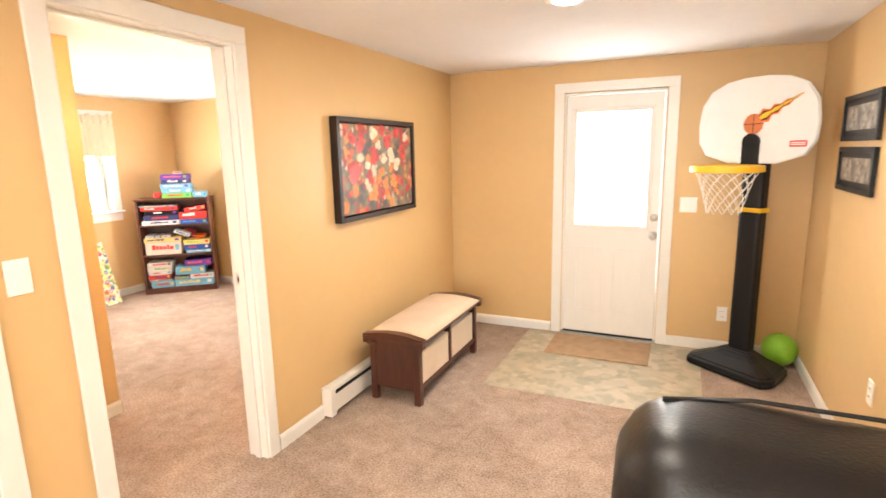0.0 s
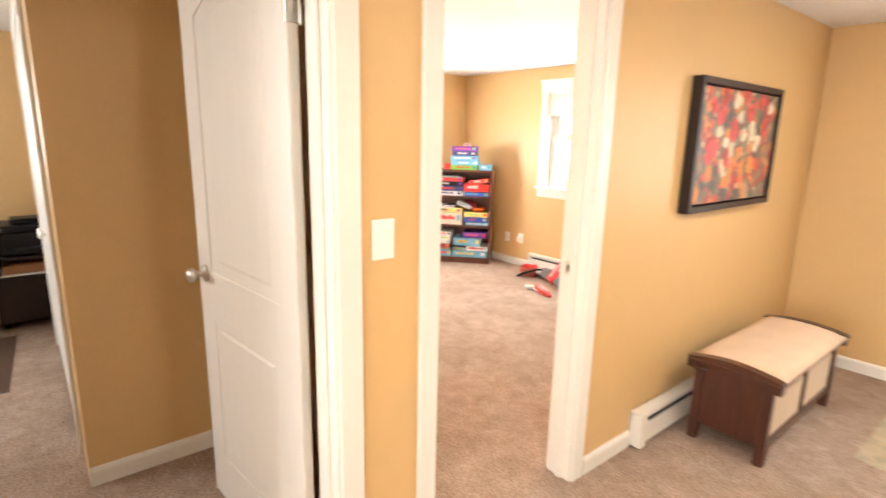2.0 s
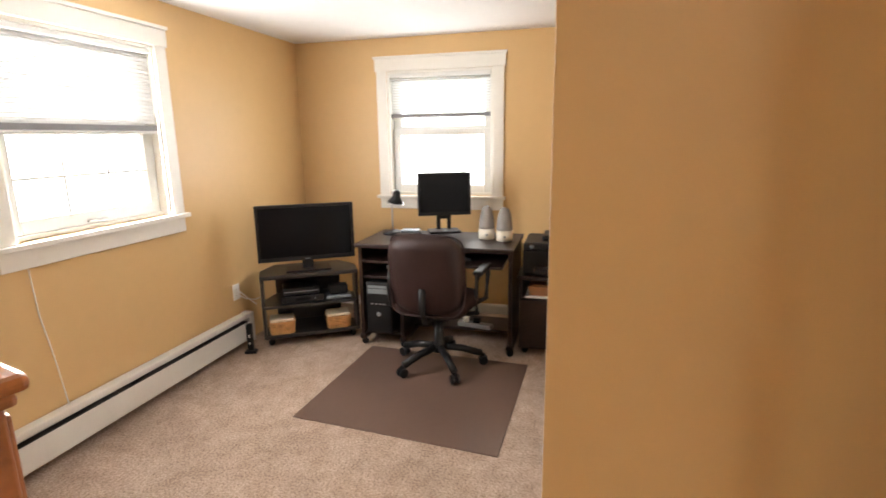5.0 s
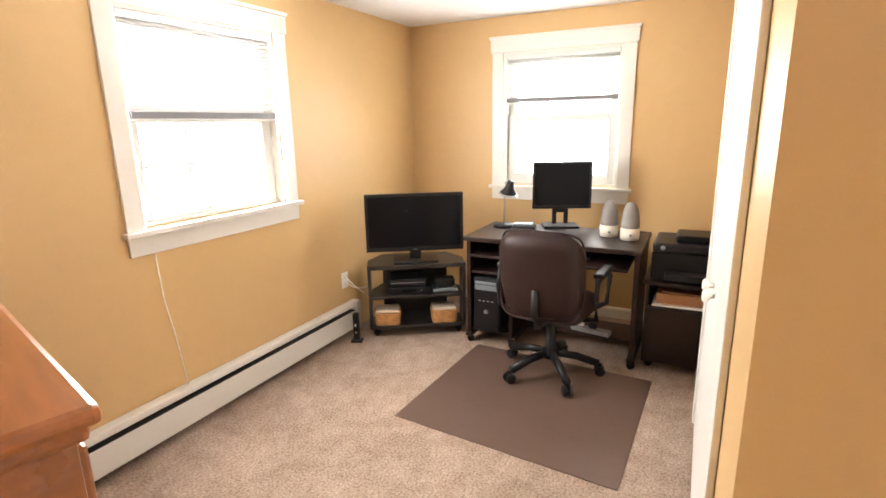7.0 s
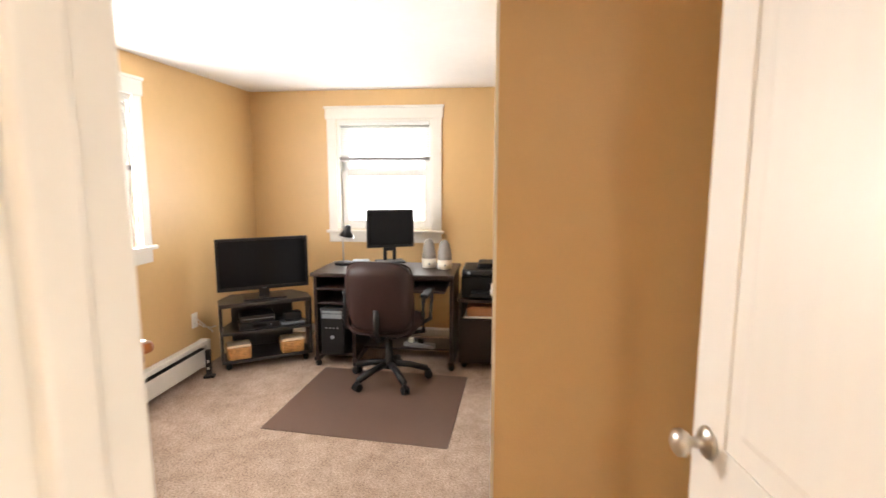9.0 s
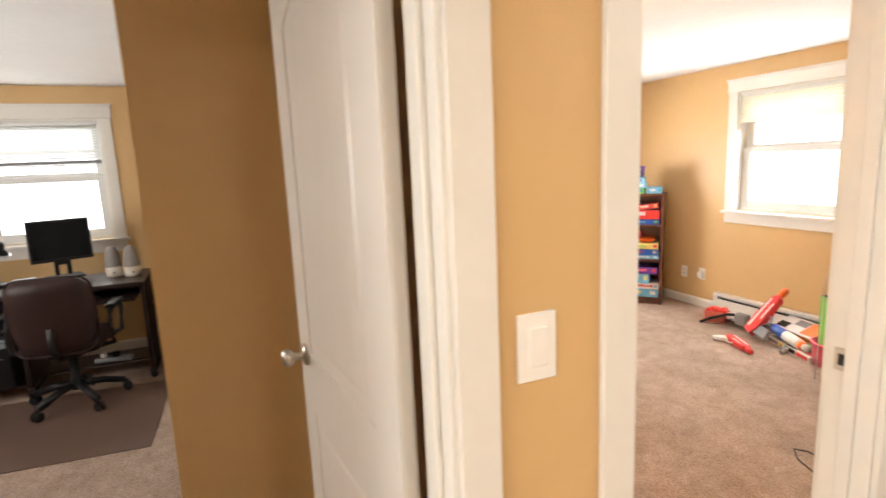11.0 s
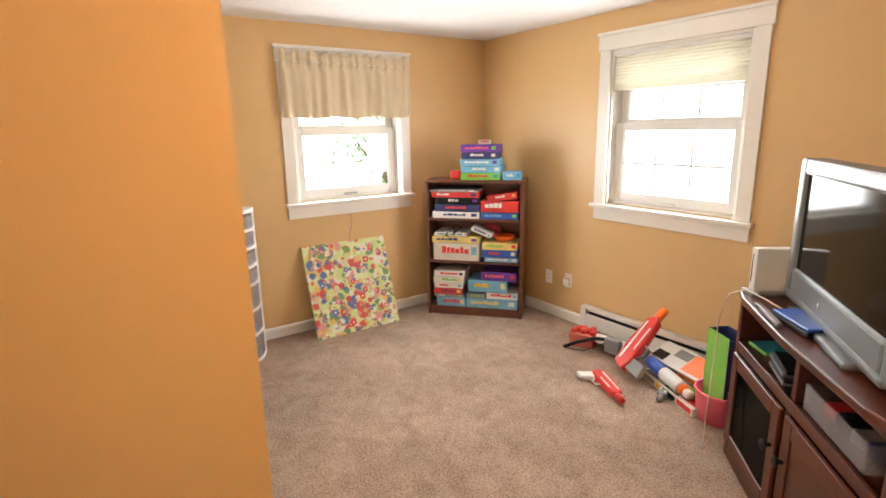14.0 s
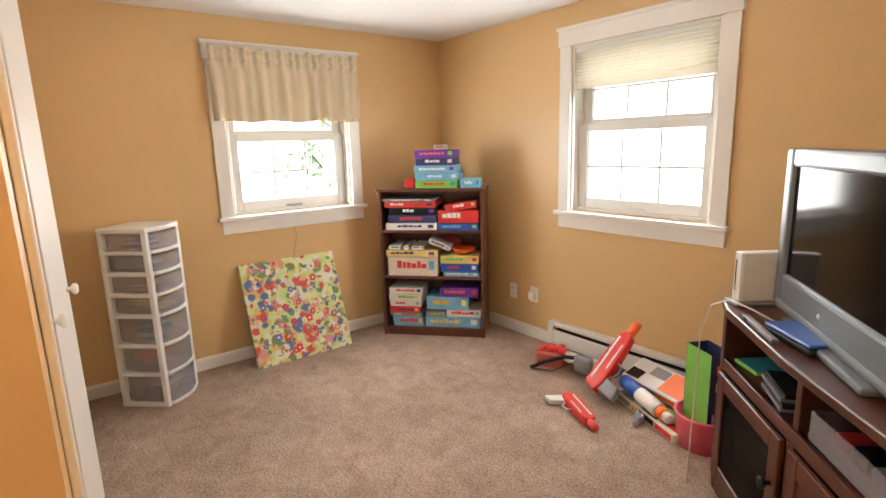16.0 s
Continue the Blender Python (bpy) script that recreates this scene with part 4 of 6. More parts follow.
def storage_bench():
    root = thing("storage_bench", "dark brown wooden bench with cream cushion and fabric bins", "bench", pose(-0.50, 3.76, 0, 0, 0, 90))
    # local x along the bench, y towards the wall
    L, D = 1.0, 0.36
    for x in (0.0, L - 0.045):
        bm = bmesh.new()
        add_box(bm, (x + 0.004, 0.03, 0.11), (x + 0.041, D - 0.03, 0.40), 0.003)
        for y in (0.0, D - 0.045):
            add_box(bm, (x, y, 0.0), (x + 0.045, y + 0.045, 0.40), 0.004)
        add_box(bm, (x + 0.006, 0.04, 0.09), (x + 0.039, D - 0.04, 0.125), 0.012)
        finish("end_panel", bm, M_DARKWOOD, root)
    # curved yokes under the seat
    for x in (-0.02, L - 0.03):
        bm = bmesh.new()
        n, a, b = 14, [], []
        for i in range(n + 1):
            u = i / n
            y = -0.035 + (D + 0.07) * u
            top = 0.447 + 0.026 * math.sin(u * math.pi)
            a.append((y, 0.39)), b.append((y, top))
        for xx in (x, x + 0.05):
            pass
        v = [[[bm.verts.new((xx, y, z)) for y, z in q] for q in (a, b)] for xx in (x, x + 0.05)]
        for i in range(n):
            bm.faces.new((v[0][0][i], v[0][0][i + 1], v[0][1][i + 1], v[0][1][i]))
            bm.faces.new((v[1][0][i], v[1][1][i], v[1][1][i + 1], v[1][0][i + 1]))
            bm.faces.new((v[0][1][i], v[0][1][i + 1], v[1][1][i + 1], v[1][1][i]))
            bm.faces.new((v[0][0][i], v[1][0][i], v[1][0][i + 1], v[0][0][i + 1]))
        bm.faces.new((v[0][0][0], v[0][1][0], v[1][1][0], v[1][0][0])), bm.faces.new((v[0][0][n], v[1][0][n], v[1][1][n], v[0][1][n]))
        finish("yoke", bm, M_DARKWOOD, root)
    boxes("rails", [((0.04, 0.0, 0.385), (L - 0.04, 0.03, 0.425)), ((0.04, D - 0.03, 0.1), (L - 0.04, D, 0.43)), ((0.04, 0.005, 0.095), (L - 0.04, 0.03, 0.125)), ((0.04, 0.02, 0.1), (L - 0.04, D - 0.03, 0.118)), ((L / 2 - 0.014, 0.004, 0.12), (L / 2 + 0.014, D - 0.03, 0.39)),
                    ((-0.03, -0.04, 0.425), (L + 0.03, D + 0.03, 0.437))], M_DARKWOOD, root, 0.004)
    bm = bmesh.new()
    n, m2 = 10, 16
    rows = []
    for j in range(m2 + 1):
        x = 0.032 + (L - 0.064) * j / m2
        row = []
        for i in range(n + 1):
            u = i / n
            e = min(1, min(j, m2 - j) / 1.2, min(i, n - i) / 1.0)
            row.append(bm.verts.new((x, -0.035 + (D + 0.06) * u, 0.442 + 0.02 * math.sin(u * math.pi) + 0.026 * e ** 0.5)))
        rows.append(row)
    for a, b in zip(rows, rows[1:]):
        for i in range(n):
            bm.faces.new((a[i], a[i + 1], b[i + 1], b[i]))
    edge = [q for q in bm.edges if q.is_boundary]
    ex = bmesh.ops.extrude_edge_only(bm, edges=edge)
    for v in ex["geom"]:
        if isinstance(v, bmesh.types.BMVert):
            v.co.z = 0.437
    tagged(finish("cushion", bm, M_CREAM, root, None, True), "cream upholstered cushion")
    for x0, x1 in ((0.055, L / 2 - 0.022), (L / 2 + 0.022, L - 0.055)):
        bm = bmesh.new()
        add_box(bm, (x0, 0.012, 0.125), (x1, D - 0.05, 0.345), 0.01)
        tagged(finish("fabric_bin", bm, M_LINEN, root), "cream fabric storage bin")
    for x in (-0.03, L + 0.03):
        tube("grip", [(x, D - 0.07, 0.40), (x, D - 0.01, 0.40)], 0.014, M_DARKWOOD, root)


storage_bench()
box("door_mat", (0.0, 4.93, 0.0045), (0.77, 5.40, 0.014), M_DOORMAT, None, 0.004)
tagged(bpy.data.objects["door_mat"], "brown woven doormat before the entry door", "mat")


def basketball_stand():
    root = thing("basketball_stand", "toy basketball stand, black pole, white board, yellow rim", "basketball hoop", pose(1.37, 5.13, 0.0045, 0, 0, -36.9))
    bm = bmesh.new()
    out = [(-0.31, -0.12), (-0.27, -0.21), (0.27, -0.21), (0.31, -0.12), (0.25, 0.15), (-0.25, 0.15)]
    lev = []
    for k, z in ((1.0, 0.0), (1.02, 0.03), (0.98, 0.065), (0.5, 0.125), (0.34, 0.16)):
        lev.append([bm.verts.new((x * k, y * k, z)) for x, y in out])
    for a, b in zip(lev, lev[1:]):
        for i in range(6):
            bm.faces.new((a[i], a[(i + 1) % 6], b[(i + 1) % 6], b[i]))
    bm.faces.new(lev[0][::-1]), bm.faces.new(lev[-1])
    bmesh.ops.bevel(bm, geom=list(bm.edges), offset=0.012, segments=2, affect='EDGES')
    tagged(finish("base", bm, M_BLACK, root, None, False), "black moulded plastic base")
    box("pole", (-0.075, -0.045, 0.1), (0.075, 0.05, 1.56), M_BLACK, root, 0.022)
    bm = bmesh.new()
    add_lathe(bm, [(0.055, -0.01), (0.055, 0.012)], 24, pose(0, -0.088, 1.60, 90))
    add_box(bm, (-0.055, -0.1, 1.44), (0.055, -0.078, 1.60), 0.004)
    finish("bracket", bm, M_BLACK, root)
    tagged(boxes("collar", [((-0.083, -0.053, 1.135), (0.083, 0.058, 1.165))], M_YELLOW, root, 0.006), "yellow height collar")
    # board outline: flattened top and sloping lower corners
    pts = [(0.16 * 2.4 * c, s) for c, s in ()]
    right = [(0.16, 1.462), (0.33, 1.515), (0.385, 1.60), (0.395, 1.72), (0.375, 1.85), (0.31, 1.945), (0.20, 1.995), (0.08, 2.012)]
    outl = right + [(-x, z) for x, z in reversed(right)]
    bm = bmesh.new()
    a, b = ([bm.verts.new((x, y, z)) for x, z in outl] for y in (-0.078, -0.05))
    n = len(outl)
    bm.faces.new(a), bm.faces.new(b[::-1])
    for i in range(n):
        bm.faces.new((a[i], b[i], b[(i + 1) % n], a[(i + 1) % n]))
    bmesh.ops.bevel(bm, geom=[e for e in bm.edges if abs(e.verts[0].co.y - e.verts[1].co.y) < 1e-6], offset=0.008, segments=2, affect='EDGES')
    tagged(finish("backboard", bm, M_WHITE, root), "white plastic backboard")
    bm = bmesh.new()
    add_lathe(bm, [(0.066, 0), (0.066, 0.0012)], 28, pose(0.0, -0.0785, 1.715, 90))
    finish("ball_print", bm, M_BALL, root)
    boxes("ball_line", [((-0.064, -0.0805, 1.713), (0.064, -0.0797, 1.717)), ((-0.002, -0.0805, 1.652), (0.002, -0.0797, 1.778))], M_DARKGAP, root, 0)
    for nm, mat, sc, y in (("flame_print", M_ORANGE, 1.0, -0.0792), ("flame_print", M_DARKGAP, 0.66, -0.0800), ("flame_print", M_YELLOW, 0.36, -0.0806)):
        bm = bmesh.new()
        rnd = random.Random(3)
        top, bot = [], []
        for i in range(9):
            u = i / 8
            x, z = 0.04 + 0.26 * u, 1.75 + 0.14 * u
            wdt = 0.036 * (1 - u) * sc * (1.35 if i % 2 else 0.65)
            top.append(bm.verts.new((x - 0.47 * wdt, y, z + wdt))), bot.append(bm.verts.new((x + 0.47 * wdt + 0.0005, y, z - wdt - 0.0005)))
        for i in range(8):
            bm.faces.new((top[i], top[i + 1], bot[i + 1], bot[i]))
        finish(nm, bm, mat, root)
    box("badge", (0.235, -0.0795, 1.565), (0.335, -0.077, 1.603), M_RED, root, 0.001)
    boxes("badge_bar", [((0.243, -0.0802, 1.575), (0.327, -0.0793, 1.583)), ((0.243, -0.0802, 1.587), (0.327, -0.0793, 1.594))], M_WHITE, root, 0)
    bm = bmesh.new()
    cy, R = -0.325, 0.2
    sec = [(-0.012, -0.022), (0.014, -0.018), (0.014, 0.018), (-0.012, 0.022)]
    rings = []
    for i in range(40):
        a = 2 * math.pi * i / 40
        rings.append([bm.verts.new(((R + dr) * math.cos(a), cy + (R + dr) * math.sin(a), 1.435 + dz)) for dr, dz in sec])
    for i in range(40):
        for k in range(4):
            bm.faces.new((rings[i][k], rings[(i + 1) % 40][k], rings[(i + 1) % 40][(k + 1) % 4], rings[i][(k + 1) % 4]))
    add_box(bm, (-0.075, -0.14, 1.415), (0.075, -0.08, 1.455), 0.006)
    tagged(finish("rim", bm, M_YELLOW, root), "yellow plastic rim")
    bm = bmesh.new()
    for s in (-1, 1):
        for k in range(12):
            pts = []
            for j in range(7):
                a = 2 * math.pi * (k + s * j * 0.5) / 12
                r = 0.185 - 0.085 * (j / 6) ** 0.7
                pts.append((r * math.cos(a), cy + r * math.sin(a), 1.42 - 0.045 * j))
            add_tube(bm, pts, 0.0022, 5)
    tagged(finish("net", bm, M_NET, root, None, True), "white cord net")


basketball_stand()
lathe("playground_ball", [(0.117 * math.sin(math.pi * i / 16) + 0.0005, 0.117 - 0.117 * math.cos(math.pi * i / 16)) for i in range(17)], M_LIME, None, pose(1.638, 5.335, 0.0))
tagged(bpy.data.objects["playground_ball"], "lime green rubber playground ball on the carpet", "ball")


def photo_frame(y1, z0, z1):
    root = thing("photo_frame", "black picture frame with a black-and-white print", "picture", pose(AX1 - 0.002, y1, z0, 0, 0, -90), "frames on the hall wall")
    w, h, f = 0.62, z1 - z0, 0.028
    boxes("frame", [((0, -0.022, 0), (f, 0, h)), ((w - f, -0.022, 0), (w, 0, h)), ((f, -0.022, 0), (w - f, 0, f)), ((f, -0.022, h - f), (w - f, 0, h))], M_BLACK, root, 0.003)
    box("mat_board", (f, -0.012, f), (w - f, -0.003, h - f), M_BLACK, root, 0)
    box("print", (f + 0.035, -0.0135, f + 0.03), (w - f - 0.035, -0.0115, h - f - 0.03), M_PRINT, root, 0)


M_PRINT = splotch_material("grey_print", ((0.10, 0.09, 0.075), (0.42, 0.38, 0.31)), [(0.10, 0.09, 0.08), (0.45, 0.41, 0.34), (0.25, 0.22, 0.18)], 14, 0.35, 0.08, 0.05)
photo_frame(4.80, 1.595, 1.84)
photo_frame(4.80, 1.325, 1.565)


def leather_recliner():
    root = thing("leather_recliner", "black leather recliner with a padded back", "armchair", pose(1.20, 2.0, 0))
    def pad(name, lo, hi, r, bulge=0.03):
        bm = bmesh.new()
        add_box(bm, lo, hi, r, 5)
        bmesh.ops.subdivide_edges(bm, edges=[e for e in bm.edges if e.calc_length() > 0.2], cuts=5, use_grid_fill=True)
        for v in bm.verts:
            n = noise.noise(v.co * 7) * 0.012 + noise.noise(v.co * 19) * 0.005
            v.co += Vector((n, n * 0.6, n))
        return finish(name, bm, M_BLACKLEATHER, root, None, True)
    pad("backrest", (-0.40, 0.10, 0.25), (0.44, 0.54, 0.965), 0.15)
    pad("seat", (-0.30, -0.62, 0.16), (0.32, 0.12, 0.46), 0.08)
    pad("arm", (-0.46, -0.6, 0.04), (-0.29, 0.25, 0.60), 0.07)
    pad("arm", (0.31, -0.6, 0.04), (0.48, 0.25, 0.60), 0.07)
    boxes("base", [((-0.40, -0.5, 0.0), (0.42, 0.4, 0.08))], M_BLACK, root, 0.01)
    tube("seam", [(-0.30, 0.40, 0.96), (-0.1, 0.43, 0.977), (0.15, 0.43, 0.977), (0.34, 0.40, 0.96)], 0.006, M_BLACKLEATHER, root)


leather_recliner()

# ---- play room ----
PRINTS = (M_RED, M_NAVY, M_TEAL, M_SKYBLUE, M_GREEN, M_PURPLE, M_YCARD, M_CARD, M_WHITE)


def bookcase():
    root = thing("bookcase", "cherry-brown bookcase full of board games", "bookcase", pose(-4.722, 4.975, 0, 0, 0, 41.2))
    w, h, d, t = 0.78, 1.12, 0.28, 0.022
    for x in (0, w - t):
        box("side", (x, 0, 0), (x + t, d, h - 0.02), M_DARKCHERRY, root)
    box("top", (-0.01, -0.008, h - 0.02), (w + 0.01, d, h), M_DARKCHERRY, root)
    box("back", (t, d - 0.008, 0.06), (w - t, d - 0.002, h - 0.02), M_DARKCHERRY, root, 0)
    for z in (0.05, 0.445, 0.795):
        box("shelf", (t, 0.004, z), (w - t, d - 0.008, z + 0.02), M_DARKCHERRY, root)
    box("plinth", (t, 0.012, 0), (w - t, 0.03, 0.05), M_DARKCHERRY, root)
    return root


M_DARKCHERRY = material("dark_cherry_veneer", (0.11, 0.034, 0.018), 0.35, 0, 0.3, 4, 0.06, 60, 0.2, stretch=(1, 1, 0.15))
SHELF = bookcase().matrix_basis.copy()
_seed = random.Random(21)


def game_box(x0, x1, z0, h, mat, stripe, y0=0.012, depth=0.235, tilt=0.0, turn=0.0, lid=True, bars=True, color="coloured"):
    """A board-game carton: tray, lid with a lip, printed bars on the end."""
    w = x1 - x0
    m = SHELF @ pose((x0 + x1) / 2, y0, z0, 0, tilt, turn)
    root = thing("game_box", f"{color} cardboard board-game box on the bookcase", "game box", m, "games on the bookcase")
    box("tray", (-w / 2 + 0.002, 0.002, 0), (w / 2 - 0.002, depth - 0.002, h * 0.8), mat, root, 0.002)
    if lid:
        box("lid", (-w / 2, 0, h * 0.22), (w / 2, depth, h - 0.001), mat, root, 0.002)
    if bars:
        lst, x = [], -w / 2 + w * _seed.uniform(0.08, 0.3)
        for _ in range(_seed.randint(3, 6)):
            ww = w * _seed.uniform(0.05, 0.12)
            if x + ww > w / 2 - 0.01:
                break
            lst.append(((x, -0.0008, h * 0.42), (x + ww, 0.0004, h * _seed.uniform(0.66, 0.82))))
            x += ww + w * 0.015
        boxes("print", lst, stripe, root, 0)
        box("print", (w / 2 - w * 0.17, -0.0009, h * 0.34), (w / 2 - w * 0.06, 0.0004, h * 0.8), _seed.choice(PRINTS), root, 0)
    return root


G = [  # x0, x1, z0, h, carton, print, colour
    (0.05, 0.435, 0.815, 0.052, M_WHITE, M_NAVY, "white"), (0.07, 0.435, 0.868, 0.058, M_NAVY, M_RED, "blue"), (0.08, 0.44, 0.928, 0.052, M_BLACK, M_WHITE, "black"),
    (0.045, 0.43, 0.982, 0.042, M_RED, M_WHITE, "red"), (0.03, 0.42, 1.026, 0.02, M_GREY, M_CARD, "grey"),
    (0.45, 0.745, 0.815, 0.05, M_BLUE, M_SKYBLUE, "blue"), (0.445, 0.745, 0.868, 0.092, M_RED, M_WHITE, "red"),
    (0.05, 0.43, 0.465, 0.145, M_CARD, M_RED, "cream"), (0.04, 0.435, 0.612, 0.052, M_YCARD, M_NAVY, "yellow"), (0.06, 0.15, 0.666, 0.03, M_WHITE, M_NAVY, "white"), (0.175, 0.215, 0.666, 0.03, M_WHITE, M_GREY, "white"), (0.24, 0.33, 0.666, 0.03, M_WHITE, M_NAVY, "white"),
    (0.475, 0.745, 0.465, 0.035, M_SKYBLUE, M_WHITE, "pale blue"), (0.455, 0.735, 0.502, 0.06, M_BLUE, M_RED, "blue"), (0.455, 0.74, 0.564, 0.058, M_YCARD, M_GREEN, "yellow"),
    (0.07, 0.315, 0.07, 0.078, M_SKYBLUE, M_RED, "blue"), (0.05, 0.30, 0.149, 0.025, M_GREY, M_WHITE, "grey"), (0.045, 0.285, 0.175, 0.048, M_RED, M_NAVY, "red"), (0.05, 0.295, 0.224, 0.045, M_WHITE, M_RED, "white"), (0.045, 0.30, 0.27, 0.052, M_WHITE, M_GREEN, "white"), (0.05, 0.31, 0.323, 0.05, M_WHITE, M_RED, "white"),
    (0.325, 0.745, 0.07, 0.08, M_SKYBLUE, M_YCARD, "blue"), (0.49, 0.75, 0.151, 0.058, M_WHITE, M_RED, "white"), (0.33, 0.48, 0.151, 0.04, M_GREY, M_GREEN, "grey"),
    (0.34, 0.66, 0.21, 0.098, M_SKYBLUE, M_YELLOW, "blue and yellow"), (0.445, 0.735, 0.309, 0.07, M_PURPLE, M_PINK, "purple"),
]
for _g in G:
    game_box(*_g[:6], color=_g[6], depth=0.245, y0=0.01 + _seed.uniform(0, 0.012))
game_box(0.50, 0.735, 0.966, 0.05, M_RED, M_WHITE, tilt=-8, color="red")
game_box(0.36, 0.53, 0.69, 0.038, M_WHITE, M_NAVY, tilt=22, y0=0.005, depth=0.14, color="white")
_z = 1.121
for _x0, _x1, _h, _mt, _st, _c in ((0.285, 0.595, 0.055, M_GREEN, M_RED, "green"), (0.285, 0.605, 0.05, M_SKYBLUE, M_WHITE, "light blue"), (0.28, 0.59, 0.055, M_SKYBLUE, M_WHITE, "pale blue"), (0.29, 0.575, 0.05, M_NAVY, M_WHITE, "dark blue"), (0.285, 0.58, 0.058, M_PURPLE, M_PINK, "purple")):
    game_box(_x0, _x1, _z, _h, _mt, _st, color=_c, y0=0.02 + _seed.uniform(0, 0.01))
    _z += _h + 0.001
game_box(0.42, 0.51, _z, 0.035, M_CARD, M_RED, y0=0.06, depth=0.06, color="small cream")
game_box(0.615, 0.755, 1.121, 0.065, M_SKYBLUE, M_WHITE, y0=0.02, depth=0.14, color="grey-blue")


def bowl(name, label, m, mat, r, h):
    bm = bmesh.new()
    add_lathe(bm, [(r * 0.6, 0), (r * 0.8, h * 0.3), (r, h), (r * 0.96, h), (r * 0.76, h * 0.34), (r * 0.5, 0.006)], 28)
    return tagged(finish(name, bm, mat, None, m, True), label, "toy")


bowl("toy_drum", "orange-red round toy on a game box", SHELF @ pose(0.62, 0.12, 0.624), M_ORANGE, 0.09, 0.045)
bowl("toy_dish", "pink plastic toy dish leaning on the shelf", SHELF @ pose(0.50, 0.17, 0.672, 18, 8, 0), M_PINK, 0.085, 0.04)
bm = bmesh.new()
add_box(bm, (0.19, 0.05, 1.121), (0.275, 0.17, 1.19), 0.02, 3)
tagged(finish("toy_case", bm, M_RED, None, SHELF), "red rounded toy case on top of the bookcase", "toy")


def drawer_tower():
    root = thing("drawer_tower", "white plastic drawer tower with clear drawers", "storage drawers", pose(-4.55, 3.43, 0, 0, 0, 136.3))
    w, d, z = 0.30, 0.285, 0.0
    hs = [0.185, 0.17, 0.175, 0.12, 0.12, 0.12, 0.12]
    fill = [M_CARD, M_RED, M_TEAL, M_YCARD, M_BROWNTOY, M_GREY, M_PURPLE]
    tot = sum(hs) + 0.06
    boxes("post", [((x, y, 0), (x + 0.03, y + 0.03, tot - 0.058)) for x in (0, w - 0.03) for y in (0.0, d - 0.03)], M_WHITE, root, 0.006)
    rails = []
    for h in hs:
        rails += [((0.0, 0.0, z), (0.028, d, z + 0.02)), ((w - 0.028, 0, z), (w, d, z + 0.02)), ((0.02, d - 0.02, z), (w - 0.02, d, z + 0.02)), ((0.02, 0.0, z), (w - 0.02, 0.02, z + 0.016))]
        z += h
    for lo, hi in rails:
        box("rail", lo, hi, M_WHITE, root, 0.003)
    prism("top", [(0, d), (0, 0.0), (0.06, -0.02), (w / 2, -0.032), (w - 0.06, -0.02), (w, 0.0), (w, d)], tot - 0.06, tot - 0.035, M_WHITE, root, None, 0.004)
    z = 0.0
    for h, f in zip(hs, fill):
        dr = thing("drawer", "", "", pose(0, 0, 0))
        dr.parent = root
        del_keys = [k for k in dr.keys()]
        for k in del_keys:
            del dr[k]
        n = 8
        arc = [(0.032 + (w - 0.064) * i / n, -0.03 * math.sin(math.pi * i / n) - 0.004) for i in range(n + 1)]
        ring = [(w - 0.034, d - 0.03), (0.034, d - 0.03)]
        bm = bmesh.new()
        lo = [bm.verts.new((x, y, z + 0.022)) for x, y in arc + ring]
        hi = [bm.verts.new((x, y, z + h - 0.014)) for x, y in arc + ring]
        k = len(lo)
        bm.faces.new(lo[::-1])
        for i in range(k):
            bm.faces.new((lo[i], lo[(i + 1) % k], hi[(i + 1) % k], hi[i]))
        o = finish("bin", bm, M_CLEAR, dr)
        md = o.modifiers.new("thickness", 'SOLIDIFY')
        md.thickness = 0.002
        prism("lip", [(x, y - 0.006) for x, y in arc] + [(w - 0.03, 0.02), (0.03, 0.02)], z + 0.002, z + 0.02, M_WHITE, dr, None, 0.003)
        rnd = random.Random(int(z * 1000))
        for q in range(4):
            x0, y0 = rnd.uniform(0.045, 0.12), rnd.uniform(0.02, 0.1)
            zz = z + 0.026 + q * h * 0.13
            box("content", (x0, y0, zz), (x0 + rnd.uniform(0.09, 0.13), y0 + 0.13, zz + h * 0.12), f if q % 2 == 0 else rnd.choice((M_CARD, M_GREY, f)), dr, 0.006)
        z += h
    return root


M_BROWNTOY = material("brown_card", (0.34, 0.18, 0.07), 0.7, 0, 0.2, 12)
drawer_tower()


